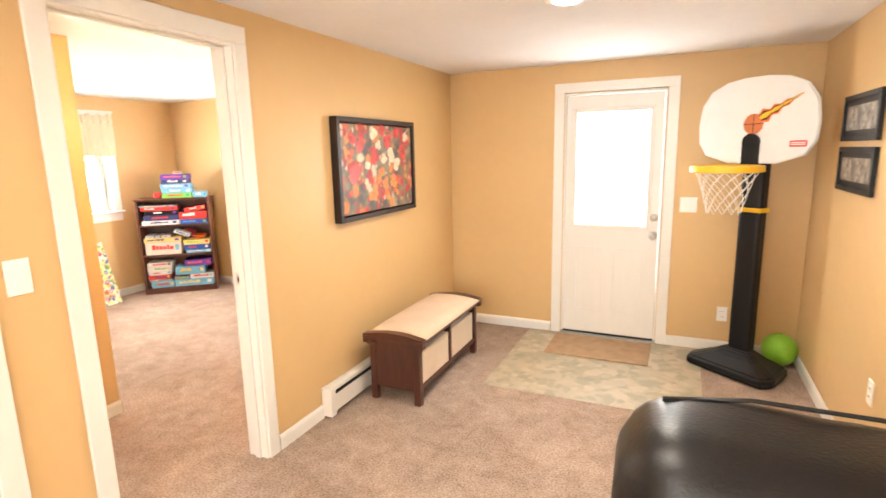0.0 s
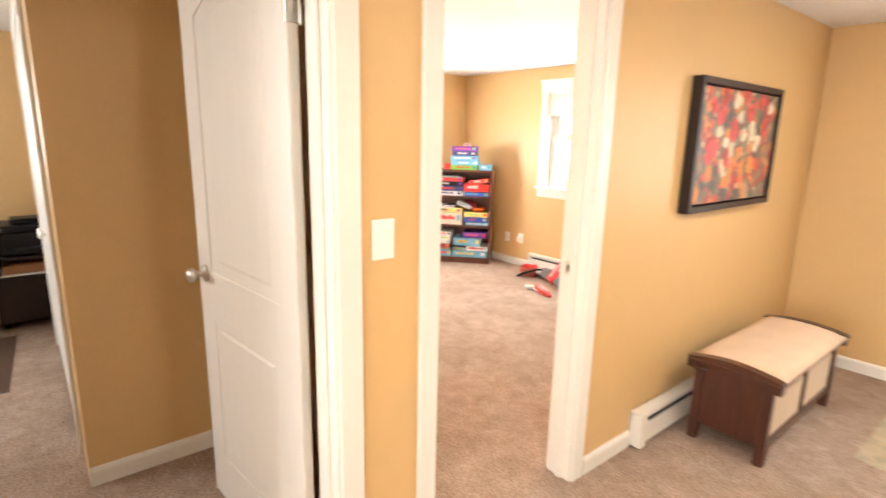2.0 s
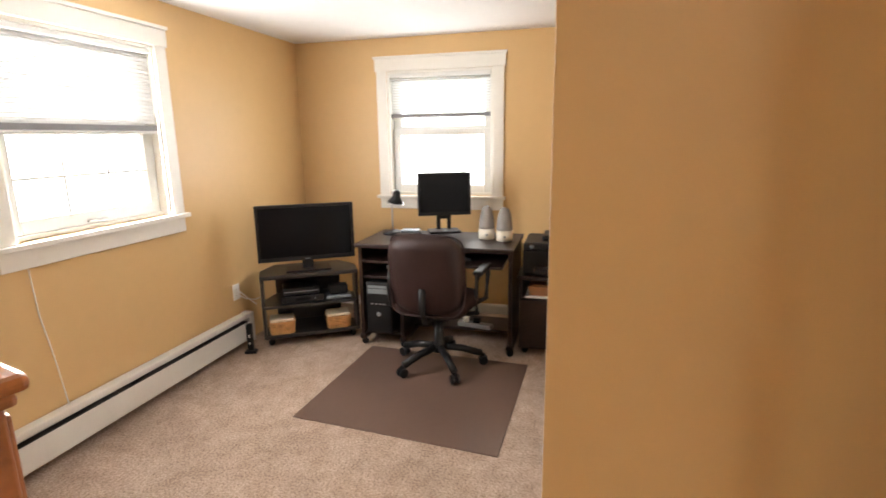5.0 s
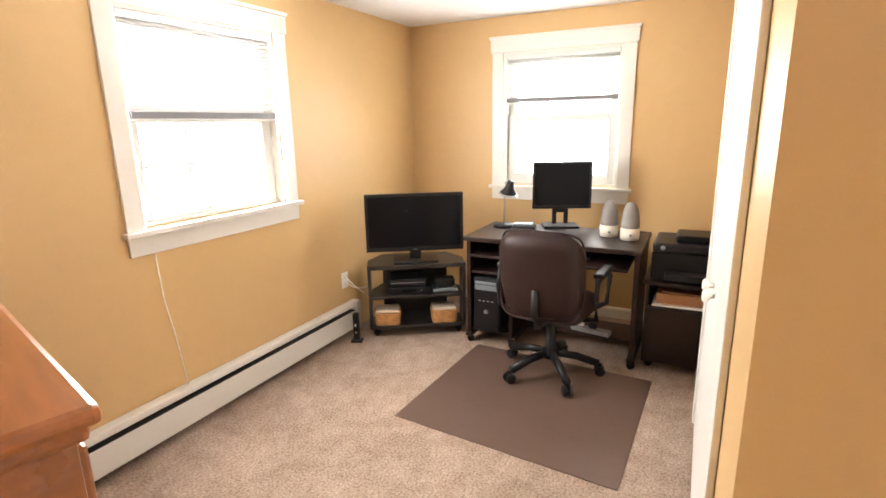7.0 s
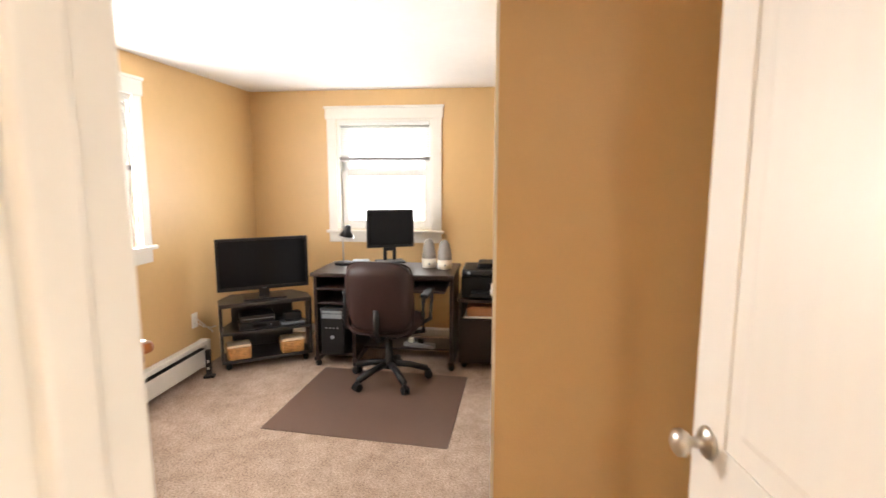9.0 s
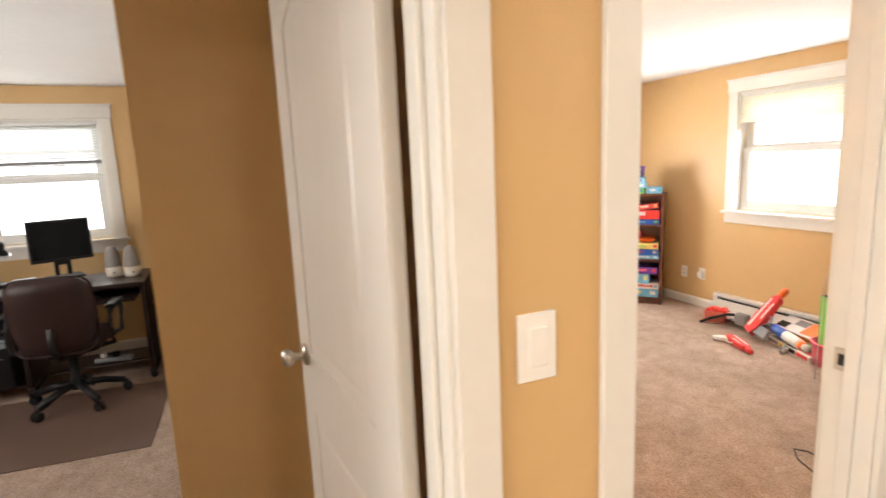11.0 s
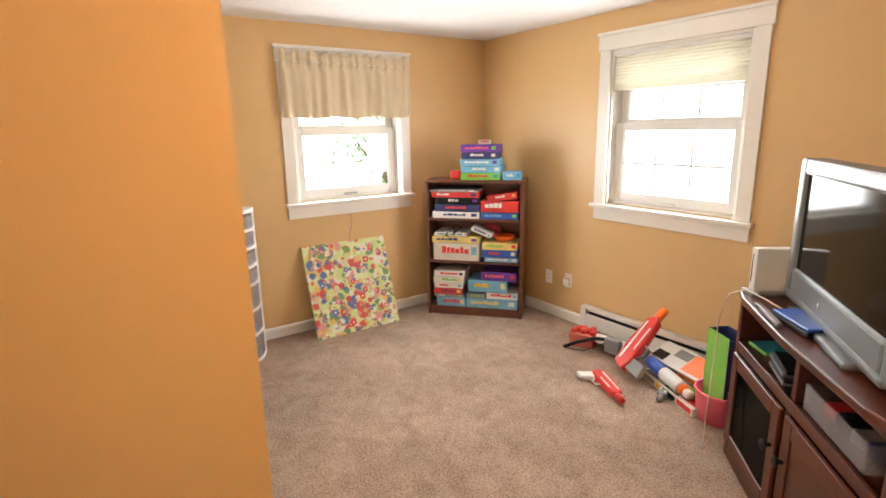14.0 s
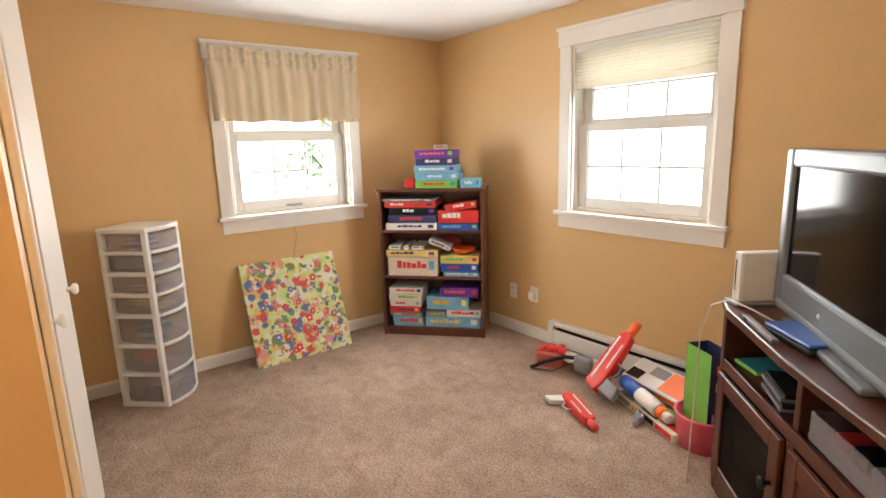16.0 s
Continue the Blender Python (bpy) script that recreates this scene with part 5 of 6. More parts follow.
def leaning_canvas():
    root = thing("canvas_print", "bright floral canvas print leaning on the wall", "painting", pose(-4.715, 4.0, 0.0, -19.0, 0, 90))
    box("canvas", (0, 0, 0), (0.69, 0.03, 0.71), M_GARDEN, root, 0.003)
    rnd = random.Random(5)
    mats = (M_RED, M_NAVYPAINT, M_PAINTWHITE, M_PINKPAINT, M_PLUM, M_RED)
    for _ in range(58):
        x, z, r = rnd.uniform(0.04, 0.65), rnd.uniform(0.04, 0.67), rnd.uniform(0.014, 0.034)
        mt = rnd.choice(mats)
        bm = bmesh.new()
        n = 10
        c = bm.verts.new((x, -0.0016, z))
        vs = [bm.verts.new((x + r * (1 if i % 2 else 0.72) * math.cos(6.283 * i / n + x * 9), -0.0006, z + r * (1 if i % 2 else 0.72) * math.sin(6.283 * i / n + x * 9))) for i in range(n)]
        for i in range(n):
            bm.faces.new((vs[i], vs[(i + 1) % n], c))
        add_lathe(bm, [(r * 0.28, 0), (r * 0.2, 0.001)], 8, pose(x, -0.0018, z, 90))
        for f in bm.faces:
            f.material_index = 0
        for f in list(bm.faces)[n:]:
            f.material_index = 1
        finish("blossom", bm, [mt, rnd.choice((M_YELLOW, M_PAINTWHITE, M_NAVYPAINT))], root)
    for _ in range(70):
        x, z, a = rnd.uniform(0.03, 0.64), rnd.uniform(0.03, 0.67), rnd.uniform(0, 3.14)
        bm = bmesh.new()
        l, q = rnd.uniform(0.012, 0.03), 0.004
        dx, dz = math.cos(a), math.sin(a)
        bm.faces.new([bm.verts.new(p) for p in ((x - l * dx, -0.0005, z - l * dz), (x + q * dz, -0.0009, z - q * dx), (x + l * dx, -0.0005, z + l * dz), (x - q * dz, -0.0009, z + q * dx))])
        finish("leaf_stroke", bm, M_LEAFPAINT, root)


M_NAVYPAINT = material("blue_paint", (0.10, 0.16, 0.42), 0.6, 0, 0.4, 16)
M_PINKPAINT = material("rose_paint", (0.60, 0.24, 0.22), 0.6, 0, 0.4, 16)
M_PLUM = material("plum_paint", (0.30, 0.16, 0.26), 0.6, 0, 0.4, 16)
M_LEAFPAINT = material("leaf_paint", (0.07, 0.13, 0.05), 0.6, 0, 0.4, 16)
leaning_canvas()

STAND = pose(-2.275, 5.06, 0, 0, 0, -46)


def tv_stand():
    root = thing("tv_stand", "reddish cherry TV stand with glass door", "tv stand", STAND)
    w, d, h = 1.10, 0.46, 0.80
    prism("top", [(-0.02, d), (-0.025, 0.0), (0.1, -0.03), (w / 2, -0.05), (w - 0.1, -0.03), (w + 0.02, 0.0), (w + 0.02, d)], h - 0.032, h, M_CHERRY, root, None, 0.006)
    for x in (0.0, w - 0.03):
        box("side", (x, 0.0, 0.0), (x + 0.03, d, h - 0.032), M_CHERRY, root)
    boxes("frame", [((0.03, 0.0, h - 0.06), (w - 0.03, 0.02, h - 0.032)), ((0.03, 0.0, 0.53), (w - 0.03, 0.03, 0.575)), ((w / 2 - 0.015, 0.01, 0.575), (w / 2 + 0.015, d - 0.02, h - 0.032)), ((0.03, 0.01, 0.555), (w - 0.03, d - 0.01, 0.575)),
                    ((0.03, 0.0, 0.0), (w - 0.03, 0.03, 0.08)), ((0.03, 0.02, 0.08), (w - 0.03, d - 0.01, 0.1)), ((w / 2 - 0.02, 0.0, 0.08), (w / 2 + 0.02, d - 0.02, 0.53))], M_CHERRY, root, 0.003)
    box("back", (0.03, d - 0.012, 0.05), (w - 0.03, d - 0.002, h - 0.04), M_DARKCHERRY, root, 0)
    for i, (x0, x1) in enumerate(((0.034, w / 2 - 0.022), (w / 2 + 0.022, w - 0.034))):
        s = 0.06
        dr = boxes("door", [((x0, -0.018, 0.085), (x0 + s, 0.0, 0.525)), ((x1 - s, -0.018, 0.085), (x1, 0.0, 0.525)), ((x0 + s, -0.018, 0.085), (x1 - s, 0.0, 0.085 + s)), ((x0 + s, -0.018, 0.525 - s), (x1 - s, 0.0, 0.525))], M_CHERRY, root, 0.004)
        box("glass", (x0 + s, -0.011, 0.085 + s), (x1 - s, -0.007, 0.525 - s), M_SMOKE if i == 0 else M_CHERRY, dr, 0)
        kx = x1 - 0.03 if i == 0 else x0 + 0.03
        bm = bmesh.new()
        add_lathe(bm, [(0.008, 0), (0.008, 0.014), (0.019, 0.02), (0.02, 0.03), (0.008, 0.036)], 16, pose(kx, -0.018, 0.36, 90))
        tagged(finish("knob", bm, M_BLACK, dr, None, True), "black knob")


tv_stand()


def loose(name, label, cat, base, parts):
    """A small thing from rounded boxes: (part, lo, hi, material, bevel)."""
    root = thing(name, label, cat, base)
    for nm, lo, hi, mat, bv in parts:
        box(nm, lo, hi, mat, root, bv)
    return root


def play_tv():
    root = thing("television", "silver-framed flat television, switched off, on the stand", "television", STAND @ pose(0.075, 0.135, 0.80, 0, 0, -6.5))
    w, h = 0.90, 0.58
    b, bb = 0.06, 0.115
    boxes("bezel", [((0, 0, 0.03), (b, 0.09, h)), ((w - b, 0, 0.03), (w, 0.09, h)), ((b, 0, h - b), (w - b, 0.09, h)), ((b, 0, 0.03), (w - b, 0.09, 0.03 + bb))], M_SILVER, root, 0.012)
    box("screen", (b - 0.002, 0.016, 0.03 + bb - 0.002), (w - b + 0.002, 0.03, h - b + 0.002), M_SCREEN, root, 0)
    box("speaker_bar", (0.03, -0.006, 0.018), (w - 0.03, 0.05, 0.055), M_SILVER, root, 0.014)
    box("back_shell", (0.08, 0.088, 0.06), (w - 0.08, 0.22, h - 0.06), M_GREY, root, 0.03)
    box("foot", (0.18, -0.035, 0.0), (w - 0.18, 0.24, 0.022), M_SILVER, root, 0.008)
    lathe("emblem", [(0.009, 0), (0.009, 0.002)], M_WHITE, root, pose(w * 0.42, 0.0, 0.09, 90))


play_tv()
loose("game_console", "white game console standing upright on the stand", "console", STAND @ pose(0.01, 0.02, 0.801, 0, 0, 8), [("body", (0, 0, 0.012), (0.045, 0.16, 0.20), M_WHITE, 0.004), ("slot", (0.012, -0.0015, 0.05), (0.017, 0.001, 0.17), M_DARKGAP, 0), ("stand", (-0.02, -0.02, 0), (0.075, 0.14, 0.012), M_GREY, 0.003), ("side_panel", (0.0449, 0.01, 0.02), (0.0465, 0.15, 0.195), M_WHITE, 0.0)])
loose("laptop_case", "glossy blue slim game case on the stand", "case", STAND @ pose(0.33, -0.005, 0.8005, 0, 0, 8), [("body", (0, 0, 0), (0.22, 0.105, 0.022), M_BLACK, 0.006), ("lid", (0.002, 0.002, 0.022), (0.218, 0.103, 0.034), M_BLUE, 0.006)])
loose("sensor_bar", "slim grey sensor bar on the stand", "sensor bar", STAND @ pose(0.20, -0.018, 0.8005, 0, 0, -3), [("body", (0, 0, 0), (0.25, 0.024, 0.014), M_GREY, 0.004), ("window", (0.02, -0.001, 0.003), (0.05, 0.001, 0.011), M_DARKGAP, 0)])
loose("disc_case", "green disc case in the stand's shelf", "disc case", STAND @ pose(0.06, 0.03, 0.5755, 0, 0, 10), [("case", (0, 0, 0), (0.13, 0.19, 0.014), M_GREEN, 0.002), ("sleeve", (0.006, 0.004, 0.014), (0.126, 0.186, 0.0155), M_TEAL, 0)])
loose("disc_case_stack", "stack of disc cases in the stand's shelf", "disc cases", STAND @ pose(0.26, 0.04, 0.5755, 0, 0, -8), [("case", (0, 0, 0), (0.19, 0.14, 0.015), M_GREY, 0.002), ("case", (0.01, 0.004, 0.015), (0.2, 0.144, 0.03), M_BLACK, 0.002), ("case", (-0.006, 0, 0.03), (0.184, 0.14, 0.045), M_SILVER, 0.002), ("case", (0.004, 0.01, 0.045), (0.194, 0.15, 0.06), M_BLACK, 0.002)])


def clear_tray():
    root = thing("storage_tray", "clear plastic tray with toys in the stand", "tray", STAND @ pose(0.60, 0.02, 0.5755))
    boxes("tray", [((0, 0, 0), (0.36, 0.22, 0.004)), ((0, 0, 0.004), (0.36, 0.004, 0.09)), ((0, 0.216, 0.004), (0.36, 0.22, 0.09)), ((0, 0.004, 0.004), (0.004, 0.216, 0.09)), ((0.356, 0.004, 0.004), (0.36, 0.216, 0.09))], M_CLEAR, root, 0.001)
    for i, mt in enumerate((M_RED, M_BLACK, M_GREY, M_NAVY)):
        box("content", (0.03 + 0.08 * i, 0.04, 0.006), (0.1 + 0.08 * i, 0.17, 0.05 + 0.01 * (i % 2)), mt, root, 0.015)


clear_tray()
tagged(tube("av_cable", [STAND @ Vector(p) for p in ((0.30, 0.06, 0.812), (0.22, 0.02, 0.83), (0.10, -0.02, 0.835), (0.02, -0.055, 0.79), (-0.02, -0.075, 0.66), (-0.025, -0.075, 0.45), (0.0, -0.09, 0.22), (0.02, -0.10, 0.008))], 0.003, M_CARD, None, None, 6), "pale audio-video cable hanging off the stand", "cable")
tagged(tube("cable_plugs", [STAND @ Vector(p) for p in ((0.30, 0.062, 0.812), (0.35, 0.075, 0.812))], 0.008, M_RED, None, None, 8), "red and yellow cable plugs", "plug")


def wall_lamp():
    root = thing("wall_lamp", "frosted glass cup wall lamp, lit, beside the doorway", "wall lamp", pose(PX, 3.42, 1.80))
    lathe("backplate", [(0.05, 0), (0.05, 0.008), (0.03, 0.016), (0.008, 0.018)], M_NICKEL, root, pose(0, 0, 0, 0, -90, 0))
    tube("arm", [(-0.01, 0, 0), (-0.07, 0, -0.035), (-0.13, 0, -0.035), (-0.155, 0, -0.01)], 0.008, M_NICKEL, root)
    lathe("shade", [(0.028, -0.012), (0.046, 0.0), (0.06, 0.035), (0.066, 0.075), (0.066, 0.098), (0.058, 0.10)], M_GLOBE, root, pose(-0.155, 0, 0), 28)


M_GLOBE = lamp_glow("lamp_globe", (1, 0.60, 0.28), 190)
wall_lamp()

# toys on the floor by the heater


def blaster(label, m, body, accent, s=1.0, tip=None):
    """A chunky foam blaster lying on its side, barrel along +x."""
    root = thing("toy_blaster", label, "toy", m, "toys on the floor")
    prism("body", [(-0.16 * s, -0.03 * s), (-0.10 * s, -0.055 * s), (0.06 * s, -0.05 * s), (0.2 * s, -0.035 * s), (0.23 * s, 0.0), (0.2 * s, 0.045 * s), (0.02 * s, 0.06 * s), (-0.13 * s, 0.05 * s)], 0.0, 0.055 * s, body, root, None, 0.01 * s)
    boxes("stripe", [((-0.1 * s, 0.018 * s, 0.05 * s), (0.18 * s, 0.032 * s, 0.058 * s)), ((-0.02 * s, -0.03 * s, 0.05 * s), (0.14 * s, -0.02 * s, 0.058 * s))], M_WHITE, root, 0.002)
    prism("grip", [(-0.14 * s, -0.04 * s), (-0.06 * s, -0.05 * s), (-0.08 * s, -0.15 * s), (-0.16 * s, -0.16 * s)], 0.008 * s, 0.045 * s, accent, root, None, 0.008 * s)
    bm = bmesh.new()
    add_lathe(bm, [(0.022 * s, 0), (0.026 * s, 0.01), (0.026 * s, 0.07 * s), (0.018 * s, 0.08 * s)], 16, pose(0.22 * s, 0.0, 0.028 * s, 0, 90, 0))
    finish("muzzle", bm, tip or M_ORANGE, root, None, True)
    tube("trigger_guard", [(-0.06 * s, -0.05 * s, 0.026 * s), (-0.02 * s, -0.09 * s, 0.026 * s), (0.03 * s, -0.08 * s, 0.026 * s), (0.04 * s, -0.045 * s, 0.026 * s)], 0.006 * s, accent, root)
    return root


blaster("red toy foam blaster with grey grip lying on carpet", pose(-3.03, 5.14, 0.002, 0, 0, -28), M_RED, M_WHITE, 0.8, M_RED)
blaster("large red and orange toy blaster leaning on the heap", pose(-3.02, 5.43, 0.15, 0, -44, 78), M_RED, M_GREY, 1.04, M_ORANGE)
blaster("white and grey toy blaster in the heap", pose(-3.30, 5.54, 0.045, 20, 8, 170), M_WHITE, M_GREY, 1.1, M_GREY)


def toy_bow():
    root = thing("toy_bow", "black toy bow leaning over the heap", "toy", pose(-3.34, 5.47, 0.0), "toys on the floor")
    tube("limb", [(-0.20, -0.13, 0.015), (-0.13, -0.07, 0.06), (-0.02, -0.02, 0.11), (0.10, 0.0, 0.13)], 0.013, M_BLACK, root)
    tube("string", [(-0.20, -0.13, 0.012), (-0.05, -0.10, 0.03), (0.10, 0.0, 0.13)], 0.003, M_BLACK, root)
    box("riser", (0.05, -0.03, 0.04), (0.17, 0.03, 0.15), M_GREY, root, 0.02)


toy_bow()


def dart_tub():
    root = thing("toy_tub", "small clear pink tub of red toys", "toy tub", pose(-3.50, 5.50, 0.0, 0, 0, 20), "toys on the floor")
    bm = bmesh.new()
    add_box(bm, (-0.08, -0.06, 0), (0.08, 0.06, 0.10), 0.01)
    for v in bm.verts:
        k = 1 + 1.6 * v.co.z
        v.co.x, v.co.y = v.co.x * k, v.co.y * k
    finish("tub", bm, M_PINKTUB, root)
    for i in range(7):
        box("toy", (-0.08 + 0.022 * i, -0.05 + 0.02 * (i % 3), 0.095), (-0.04 + 0.022 * i, 0.02 + 0.02 * (i % 3), 0.125 + 0.006 * (i % 2)), M_RED, root, 0.01)


M_PINKTUB = glass_material("pink_tub_plastic", 0.2, (0.9, 0.5, 0.45), (0.6, (0.75, 0.22, 0.17)))
dart_tub()


def toy_carton(label, m, w, d, h, base, marks):
    root = thing("toy_box", label, "box", m, "toys on the floor")
    box("carton", (0, 0, 0), (w, d, h), base, root, 0.003)
    for x0, y0, x1, y1, mt in marks:
        box("print", (x0 * w, y0 * d, h - 0.0005), (x1 * w, y1 * d, h + 0.0008), mt, root, 0)
        box("print", (x0 * w, -0.0008, h * 0.2), (x1 * w, 0.0006, h * 0.85), mt, root, 0)


toy_carton("orange and white toy carton lying in the heap", pose(-2.98, 5.52, 0.06, 24, 0, -14), 0.52, 0.17, 0.06, M_WHITE, [(0.02, 0.1, 0.2, 0.5, M_BLACK), (0.24, 0.5, 0.45, 0.9, M_GREY), (0.46, 0.1, 0.78, 0.95, M_ORANGE), (0.8, 0.3, 0.95, 0.8, M_BLACK)])
toy_carton("flat multicoloured toy carton on the carpet", pose(-2.98, 5.42, 0.001, 0, 0, -24), 0.50, 0.13, 0.045, M_CARD, [(0.05, 0.1, 0.3, 0.8, M_GREY), (0.33, 0.2, 0.4, 0.7, M_YELLOW), (0.45, 0.1, 0.7, 0.6, M_BLACK), (0.72, 0.2, 0.97, 0.95, M_RED)])


def foam_launcher():
    root = thing("toy_launcher", "blue, white and green toy launcher tube in the heap", "toy", pose(-2.93, 5.43, 0.115, 0, 96, -22), "toys on the floor")
    for nm, z0, z1, r, mt in (("sleeve", 0.0, 0.14, 0.038, M_BLUE), ("barrel", 0.14, 0.30, 0.04, M_WHITE), ("collar", 0.30, 0.34, 0.032, M_ORANGE), ("tip", 0.34, 0.38, 0.026, M_WHITE)):
        lathe(nm, [(r * 0.9, z0), (r, z0 + 0.006), (r, z1 - 0.006), (r * 0.9, z1)], mt, root)


foam_launcher()
loose("toy_car", "green toy wedge beneath the launcher", "toy", pose(-2.72, 5.36, 0.048, 0, 0, -22), [("body", (0, 0, 0), (0.16, 0.06, 0.035), M_GREEN, 0.012)])
blaster("dark grey toy gun on the carpet", pose(-2.78, 5.38, 0.002, 0, 0, -70), M_GREY, M_BLACK, 0.6, M_GREY)


def paper_bag():
    root = thing("gift_bag", "green and navy gift bag standing in a pink basket", "bag", pose(-2.361, 5.288, 0.014, 0, 0, 62))
    w, d, h = 0.11, 0.17, 0.47
    lst = ((M_GREEN, (-w / 2, -0.0, 0.0), (-w / 2 + 0.003, d, h)), (M_NAVY, (-w / 2, -0.003, 0.0), (w / 2, 0.0, h - 0.01)), (M_NAVY, (w / 2 - 0.003, 0, 0), (w / 2, d, h)), (M_NAVY, (-w / 2, d - 0.003, 0), (w / 2, d, h)), (M_NAVY, (-w / 2, 0, 0), (w / 2, d, 0.003)))
    for mt, lo, hi in lst:
        box("panel", lo, hi, mt, root, 0)
    for z0, z1, mt in ((0.27, 0.36, M_PURPLE), (0.12, 0.2, M_PURPLE), (0.38, 0.42, M_ORANGE)):
        box("print", (-w / 2 + 0.03, -0.0045, z0), (w / 2 - 0.01, -0.0028, z1), mt, root, 0)
    words("lettering", "PA", 0.06, M_WHITE, root, pose(0.005, -0.005, 0.315, 90))
    words("lettering", "HI", 0.07, M_WHITE, root, pose(-0.005, -0.005, 0.16, 90))


paper_bag()


def pink_bin():
    root = thing("pink_basket", "pink plastic basket beside the TV stand", "basket", pose(-2.44, 5.33, 0.0, 0, 0, 30))
    bm = bmesh.new()
    add_lathe(bm, [(0.112, 0), (0.125, 0.15), (0.13, 0.16), (0.12, 0.16), (0.108, 0.01)], 24)
    finish("body", bm, M_PINK, root, None, True)
    tube("rim", [(0.127 * math.cos(i * 0.393), 0.127 * math.sin(i * 0.393), 0.16) for i in range(16)], 0.008, M_PINK, root, None, 8, True)


pink_bin()
tagged(tube("floor_cable", [(-1.66, 3.93, 0.006), (-1.76, 3.92, 0.05), (-1.82, 3.98, 0.055), (-1.80, 4.06, 0.03), (-1.68, 4.08, 0.006)], 0.004, M_BLACK, None, None, 6), "black cable loop on the carpet", "cable")
tagged(tube("shade_cord", [(GX0 + 0.01, 4.42, 0.90), (GX0 + 0.012, 4.43, 0.8), (GX0 + 0.008, 4.40, 0.7), (GX0 + 0.01, 4.42, 0.6)], 0.002, M_GREY, None, None, 5), "thin cord hanging below the window", "cord")

# ---- office ----
prism("chair_mat", [(-3.483, 1.01), (-4.522, 1.05), (-4.60, -0.074), (-3.586, -0.124)], 0.0005, 0.004, M_MAT)
tagged(bpy.data.objects["chair_mat"], "brown translucent vinyl chair mat on the carpet", "mat")


def caster(bm, x, y, r=0.025):
    add_lathe(bm, [(r * 0.6, -0.012), (r, -0.008), (r, 0.008), (r * 0.6, 0.012)], 14, pose(x, y, r, 90, 0, 30))
    add_box(bm, (x - 0.008, y - 0.014, r), (x + 0.008, y + 0.014, r + 0.035), 0.003)


def desk():
    root = thing("computer_desk", "espresso-brown computer desk on casters", "desk", pose(-4.58, -0.16, 0, 0, 0, 90))
    # local x along the desk (north), y towards the wall
    L, D, h = 1.09, 0.58, 0.76
    box("top", (-0.01, -0.01, h - 0.03), (L + 0.01, D, h), M_ESPRESSO, root, 0.006)
    for x in (0.0, 0.30, L - 0.03):
        box("panel", (x, 0.03, 0.075), (x + 0.028, D - 0.02, h - 0.03), M_ESPRESSO, root)
    boxes("shelf", [((0.028, 0.05, 0.09), (0.30, D - 0.03, 0.108)), ((0.028, 0.05, 0.50), (0.30, D - 0.03, 0.518)), ((0.028, 0.02, 0.62), (0.30, D - 0.03, 0.636)), ((0.33, 0.25, 0.09), (L - 0.03, D - 0.05, 0.108))], M_ESPRESSO, root)
    box("keyboard_tray", (0.36, -0.02, 0.625), (L - 0.06, 0.34, 0.643), M_ESPRESSO, root)
    box("back_panel", (0.03, D - 0.03, 0.30), (0.33, D - 0.02, h - 0.03), M_ESPRESSO, root)
    box("apron", (0.33, D - 0.03, h - 0.2), (L - 0.03, D - 0.02, h - 0.03), M_ESPRESSO, root)
    boxes("foot", [((x, 0.02, 0.05), (x + 0.05, D - 0.02, 0.085)) for x in (-0.01, 0.295, L - 0.04)], M_ESPRESSO, root, 0.008)
    for x in (0.015, L - 0.015, 0.315):
        for y in (0.06, D - 0.06):
            bm = bmesh.new()
            caster(bm, x, y)
            finish("caster", bm, M_BLACK, root)


desk()


def pc_tower():
    root = thing("computer_tower", "black and silver computer tower in the desk", "computer", pose(-4.60, -0.11, 0.108, 0, 0, 90))
    box("case", (0, 0.012, 0), (0.19, 0.42, 0.37), M_BLACK, root, 0.006)
    box("front", (0.004, 0, 0.004), (0.186, 0.014, 0.366), M_BLACK, root, 0.006)
    boxes("drive_cover", [((0.015, -0.003, 0.29), (0.175, 0.002, 0.325)), ((0.015, -0.003, 0.33), (0.175, 0.002, 0.35))], M_SILVER, root, 0.002)
    lathe("emblem", [(0.016, 0), (0.016, 0.002), (0.01, 0.003)], M_SILVER, root, pose(0.095, -0.001, 0.14, 90))
    boxes("port", [((0.04 + 0.03 * i, -0.001, 0.21), (0.055 + 0.03 * i, 0.001, 0.218)) for i in range(4)], M_GREY, root, 0)


pc_tower()


